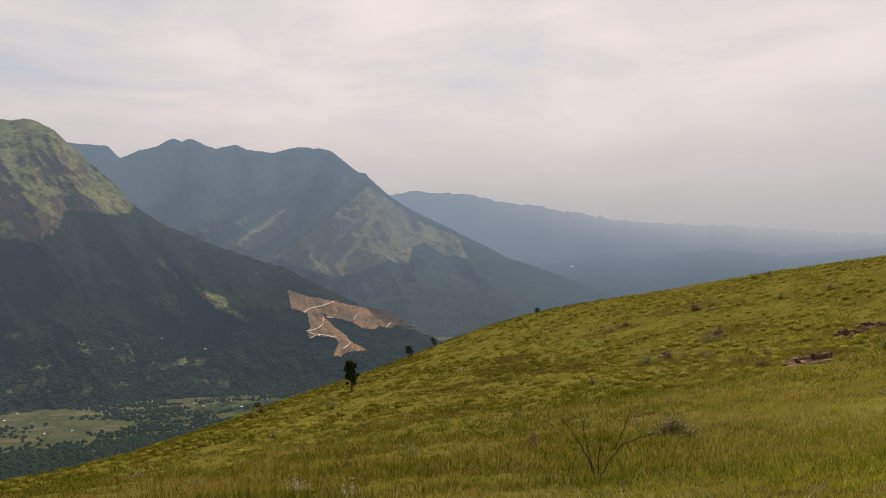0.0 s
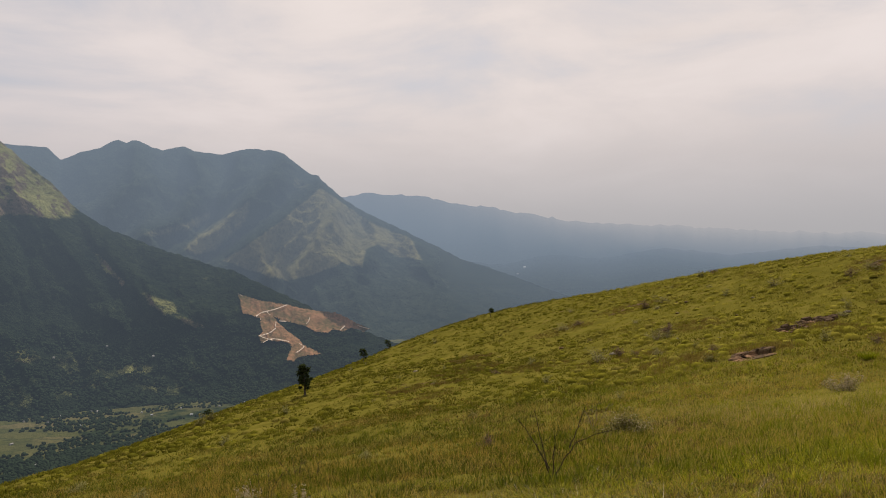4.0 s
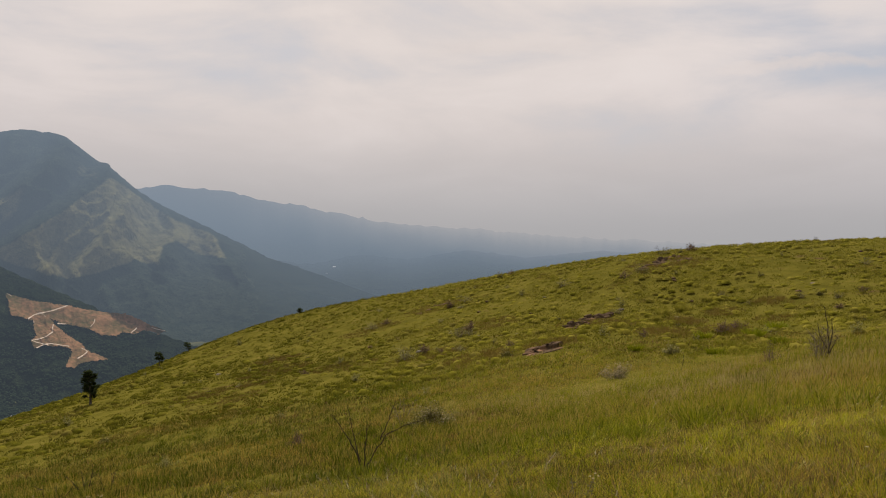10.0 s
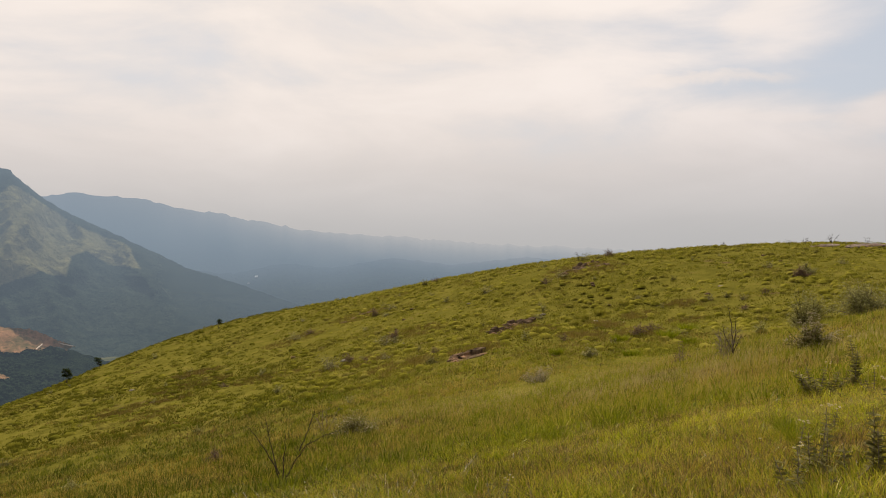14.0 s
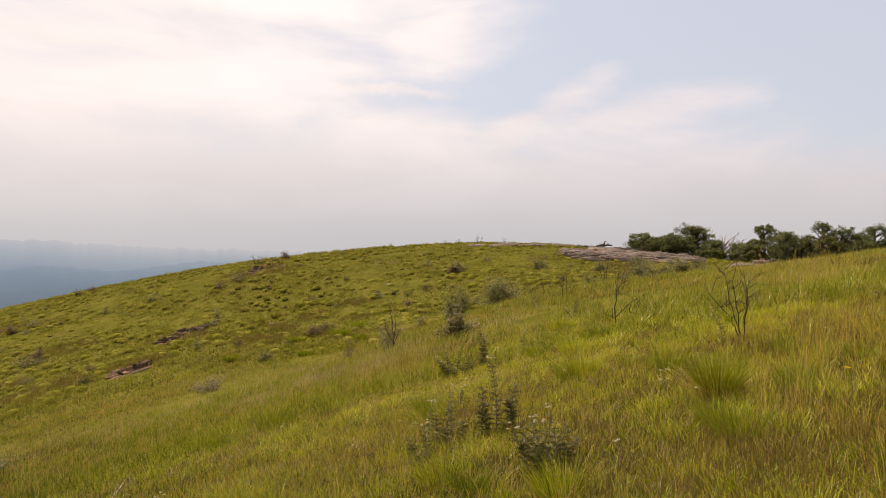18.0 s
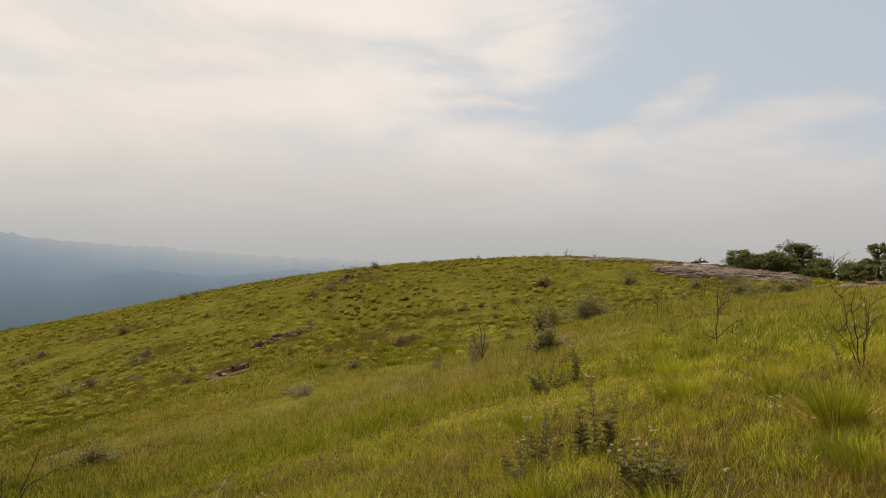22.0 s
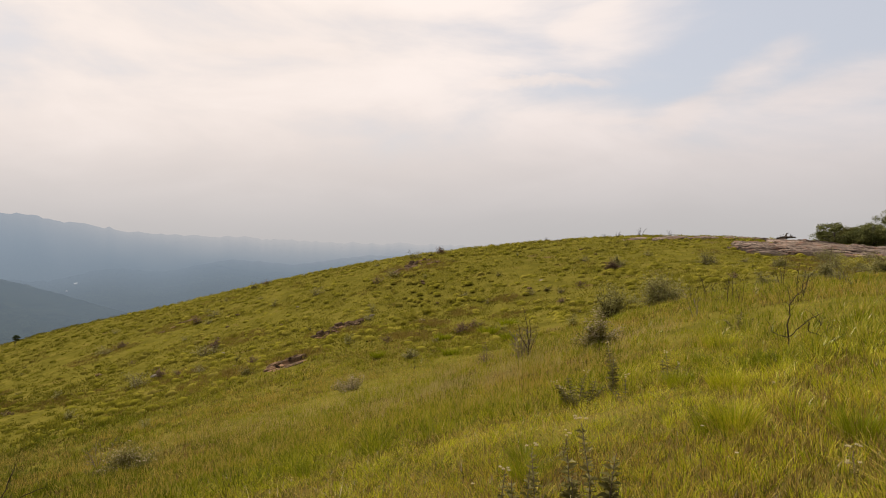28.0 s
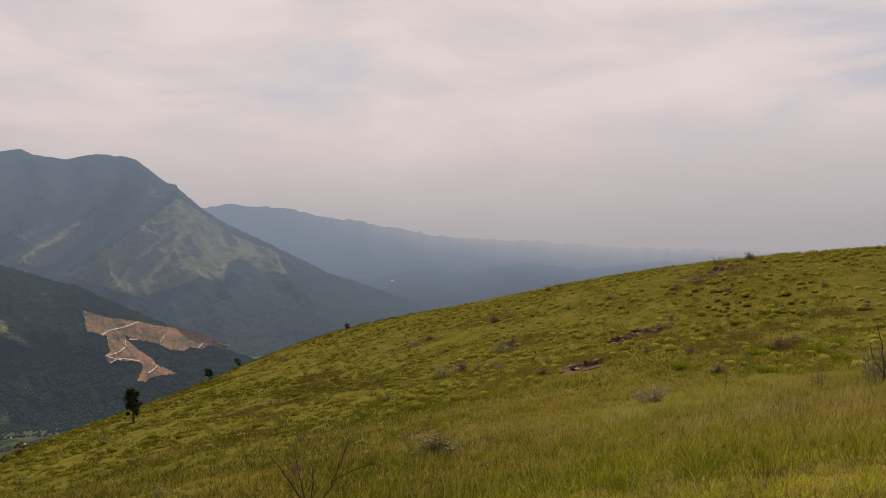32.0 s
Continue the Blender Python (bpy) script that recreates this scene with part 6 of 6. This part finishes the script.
CLEARED = earth_material("cleared_earth", [(0.36, (0.10, 0.085, 0.035)), (0.46, (0.17, 0.115, 0.055)), (0.56, (0.30, 0.165, 0.085)), (0.68, (0.40, 0.225, 0.125))])
TRACK = earth_material("dirt_track", [(0.3, (0.60, 0.46, 0.35)), (0.7, (0.85, 0.72, 0.58))])
HOUSE_WALL = earth_material("house_wall", [(0.3, (0.25, 0.23, 0.20)), (0.7, (0.45, 0.42, 0.37))])
HOUSE_ROOF = earth_material("house_roof", [(0.3, (0.22, 0.2, 0.19)), (0.7, (0.45, 0.43, 0.4))])
FAR_CROWN = earth_material("far_crown", [(0.3, (0.016, 0.026, 0.014)), (0.7, (0.036, 0.05, 0.026))])

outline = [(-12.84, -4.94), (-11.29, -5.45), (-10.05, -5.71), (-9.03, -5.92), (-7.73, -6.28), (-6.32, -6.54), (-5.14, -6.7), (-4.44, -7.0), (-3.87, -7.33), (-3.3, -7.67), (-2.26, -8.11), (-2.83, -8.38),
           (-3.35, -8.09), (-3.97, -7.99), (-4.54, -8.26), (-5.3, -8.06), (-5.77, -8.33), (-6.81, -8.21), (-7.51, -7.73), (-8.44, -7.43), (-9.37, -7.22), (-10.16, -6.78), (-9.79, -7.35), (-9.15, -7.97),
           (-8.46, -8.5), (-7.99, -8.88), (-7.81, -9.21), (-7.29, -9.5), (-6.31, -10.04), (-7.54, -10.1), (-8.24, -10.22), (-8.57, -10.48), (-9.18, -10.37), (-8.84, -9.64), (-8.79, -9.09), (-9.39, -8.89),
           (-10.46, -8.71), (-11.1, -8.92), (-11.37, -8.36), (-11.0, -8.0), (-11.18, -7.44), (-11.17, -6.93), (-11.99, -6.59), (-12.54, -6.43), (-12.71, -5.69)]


def inside(px, py):
    hit = False
    for (x1, y1), (x2, y2) in zip(outline, outline[1:] + outline[:1]):
        if (y1 > py) != (y2 > py) and px < x1 + (py - y1) * (x2 - x1) / (y2 - y1):
            hit = not hit
    return hit


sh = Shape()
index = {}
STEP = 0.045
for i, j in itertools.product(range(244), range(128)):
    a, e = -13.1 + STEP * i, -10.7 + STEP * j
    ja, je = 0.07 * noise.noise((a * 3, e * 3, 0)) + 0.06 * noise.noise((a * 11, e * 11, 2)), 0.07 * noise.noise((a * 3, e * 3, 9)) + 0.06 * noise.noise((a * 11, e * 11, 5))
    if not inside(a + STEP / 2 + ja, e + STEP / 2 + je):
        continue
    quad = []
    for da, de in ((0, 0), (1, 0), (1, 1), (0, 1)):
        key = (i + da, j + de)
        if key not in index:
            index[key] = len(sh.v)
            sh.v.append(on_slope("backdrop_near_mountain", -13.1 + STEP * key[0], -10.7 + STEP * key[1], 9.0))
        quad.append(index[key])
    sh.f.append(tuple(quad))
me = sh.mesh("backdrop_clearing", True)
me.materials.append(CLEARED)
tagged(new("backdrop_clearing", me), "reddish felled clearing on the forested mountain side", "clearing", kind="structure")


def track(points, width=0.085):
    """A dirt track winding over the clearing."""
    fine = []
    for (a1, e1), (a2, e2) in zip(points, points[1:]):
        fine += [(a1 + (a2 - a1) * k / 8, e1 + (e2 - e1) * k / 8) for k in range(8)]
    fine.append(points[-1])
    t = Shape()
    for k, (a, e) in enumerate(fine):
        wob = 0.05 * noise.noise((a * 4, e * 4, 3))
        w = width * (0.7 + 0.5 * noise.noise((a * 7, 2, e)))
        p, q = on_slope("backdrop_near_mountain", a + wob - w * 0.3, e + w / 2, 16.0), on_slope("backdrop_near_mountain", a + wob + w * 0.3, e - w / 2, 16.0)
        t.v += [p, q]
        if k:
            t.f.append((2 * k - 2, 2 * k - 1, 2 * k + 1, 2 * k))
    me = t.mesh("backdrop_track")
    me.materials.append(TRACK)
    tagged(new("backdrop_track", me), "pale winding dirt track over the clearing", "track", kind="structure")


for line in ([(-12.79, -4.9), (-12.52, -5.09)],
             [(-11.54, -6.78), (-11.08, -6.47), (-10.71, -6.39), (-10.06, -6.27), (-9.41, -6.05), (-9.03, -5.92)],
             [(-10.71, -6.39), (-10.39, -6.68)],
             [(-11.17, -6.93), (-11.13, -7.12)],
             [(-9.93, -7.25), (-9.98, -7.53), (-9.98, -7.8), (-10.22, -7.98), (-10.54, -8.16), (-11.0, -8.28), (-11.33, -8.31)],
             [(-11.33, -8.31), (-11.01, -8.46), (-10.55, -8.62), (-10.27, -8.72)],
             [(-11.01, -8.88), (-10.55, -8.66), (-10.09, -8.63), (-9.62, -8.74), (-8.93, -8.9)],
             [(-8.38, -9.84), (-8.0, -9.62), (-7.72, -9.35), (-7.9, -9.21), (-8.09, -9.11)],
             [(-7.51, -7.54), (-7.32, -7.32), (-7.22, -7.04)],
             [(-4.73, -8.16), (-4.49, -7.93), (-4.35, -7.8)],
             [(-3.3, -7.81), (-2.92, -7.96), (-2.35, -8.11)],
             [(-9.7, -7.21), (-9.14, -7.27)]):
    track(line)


WHITE = earth_material("white_roof", [(0.3, (0.75, 0.75, 0.74)), (0.7, (0.85, 0.85, 0.84))])


def house(p, long, turn, label, roofing=None):
    """A small gabled house."""
    ob = new("house")
    ob.matrix_basis = pose(*p, 0, 0, turn)
    tagged(ob, label, "house", "village houses")
    w, h = long * 0.6, long * 0.38
    wall = Shape()
    x, y = long / 2, w / 2
    wall.v = [(-x, -y, -1), (x, -y, -1), (x, y, -1), (-x, y, -1), (-x, -y, h), (x, -y, h), (x, y, h), (-x, y, h), (-x, 0, h * 1.55), (x, 0, h * 1.55)]
    wall.f = [(0, 1, 5, 4), (2, 3, 7, 6), (1, 2, 6, 9, 5), (3, 0, 4, 8, 7)]
    part("wall", wall.mesh("wall"), HOUSE_WALL, ob)
    roof = Shape()
    x, y = x * 1.08, y * 1.15
    roof.v = [(-x, -y, h * 0.95), (x, -y, h * 0.95), (x, 0, h * 1.65), (-x, 0, h * 1.65), (x, y, h * 0.95), (-x, y, h * 0.95)]
    roof.f = [(0, 1, 2, 3), (3, 2, 4, 5)]
    part("roof", roof.mesh("roof"), roofing or HOUSE_ROOF, ob)
    door = Shape()
    door.v = [(-0.06 * long, -w / 2 - 0.1, -0.5), (0.06 * long, -w / 2 - 0.1, -0.5), (0.06 * long, -w / 2 - 0.1, h * 0.7), (-0.06 * long, -w / 2 - 0.1, h * 0.7)]
    door.f = [(0, 1, 2, 3)]
    part("door", door.mesh("door"), FAR_CROWN, ob)
    return ob


rng = random.Random(21)
for az, el in [(-28.0, -12.9), (-23.7, -12.7), (-23.3, -12.75), (-32.2, -12.7), (-27.3, -16.4), (-33.0, -13.1), (-13.2, -13.6), (-16.6, -13.8), (-18.8, -14.4), (-31.3, -13.6), (-29.9, -13.4), (-28.8, -14.6), (-15.9, -14.6), (-20.2, -13.2), (-32.4, -16.4), (-25.7, -12.8),
               (-21.7, -15.4), (-14.5, -13.3), (-12.6, -13.2), (-19.5, -13.5), (-26.5, -13.2), (-30.6, -14.6), (-24.4, -13.8), (-17.4, -13.2)]:
    d = (FLOOR + 8 - 1.6) / math.tan(radians(el))
    x, y = polar(az, d)
    z = hz(x, y)
    house((x, y, z), rng.uniform(3.6, 6.2), rng.uniform(0, 180), "small white-roofed house in the valley", WHITE if rng.random() < 0.4 else None)
for az, el in [(-22.5, -8.4), (-26.0, -8.9), (-19.3, -9.4)]:
    house(on_slope("backdrop_near_mountain", az, el, 4), 5, 30, "lone white-roofed house on the forested slope")
house(on_slope("backdrop_foothill", 10.8, -3.25, 40), 14, 10, "bright white building on the hazy foothills", WHITE)
house(on_slope("backdrop_foothill", 10.2, -3.75, 8), 9, 40, "small pale building on the hazy foothills")


def crowns(name, label, places, seed, tall=(5, 10)):
    """Far trees: lumpy crowns, too small to pick apart."""
    rng = np.random.default_rng(seed)
    bm = bmesh.new()
    bmesh.ops.create_icosphere(bm, subdivisions=1, radius=1.0)
    unit = np.array([v.co[:] for v in bm.verts])
    tri = np.array([[v.index for v in f.verts] for f in bm.faces])
    bm.free()
    count = len(places)
    size = rng.uniform(tall[0], tall[1], count)[:, None, None] * 0.5
    lump = unit[None] * (1 + rng.normal(0, 0.22, (count, len(unit), 1))) * np.array([1.1, 1.1, 1.0]) * size
    v = lump + np.asarray(places)[:, None, :] + np.array([0, 0, 0.6]) * size
    f = (tri[None] + (np.arange(count) * len(unit))[:, None, None]).reshape(-1, 3)
    me = bpy.data.meshes.new(name)
    me.vertices.add(count * len(unit))
    me.vertices.foreach_set("co", v.astype(np.float32).ravel())
    me.loops.add(f.size)
    me.polygons.add(len(f))
    me.loops.foreach_set("vertex_index", f.ravel().astype(np.int32))
    me.polygons.foreach_set("loop_start", np.arange(0, f.size, 3, dtype=np.int32))
    me.update(calc_edges=True)
    me.materials.append(FAR_CROWN)
    tagged(new(name, me), label, "trees", kind="stuff")


rng = np.random.default_rng(31)
a, d = np.radians(rng.uniform(-37, -6, 36000)), np.sqrt(rng.uniform(880 ** 2, 1640 ** 2, 36000))
x, y = d * np.sin(a), d * np.cos(a)
mask = smooth_noise(x / 150, y / 75, 51, 4, 0.55) + 0.16 * np.clip((1150 - d) / 90, -0.3, 1) + 0.12 * np.clip((d - 1560) / 80, 0, 1) + 0.16 * rng.random(len(x)) > 0.62
x, y = x[mask][:9000], y[mask][:9000]
a, d = np.radians(rng.uniform(-37, -17, 11000)), np.sqrt(rng.uniform(950 ** 2, 1340 ** 2, 11000))
wx, wy = d * np.sin(a), d * np.cos(a)
thick_wood = smooth_noise(wx / 120, wy / 60, 52, 4, 0.55) + 0.3 * np.clip((1215 - d) / 50, -1.5, 1) > 0.48
x, y = np.concatenate([x, wx[thick_wood]]), np.concatenate([y, wy[thick_wood]])
crowns("valley_trees", "dark trees and hedges between valley fields", np.stack([x, y, land(x, y)], 1), 61, (3.0, 6.5))
spots = []
rng2 = random.Random(6)
while len(spots) < 7500:
    a, e = rng2.uniform(-34, -3), -13.2 + 6.0 * rng2.random() ** 1.6
    if not inside(a, e) and e < -0.42 * (a + 22) and noise.noise((a * 0.7, e * 1.4, 4)) > -0.1:
        spots.append(on_slope("backdrop_near_mountain", a, e, 0))
crowns("slope_forest", "dark mixed forest on the mountain's lower slope", spots, 62, (4, 7))
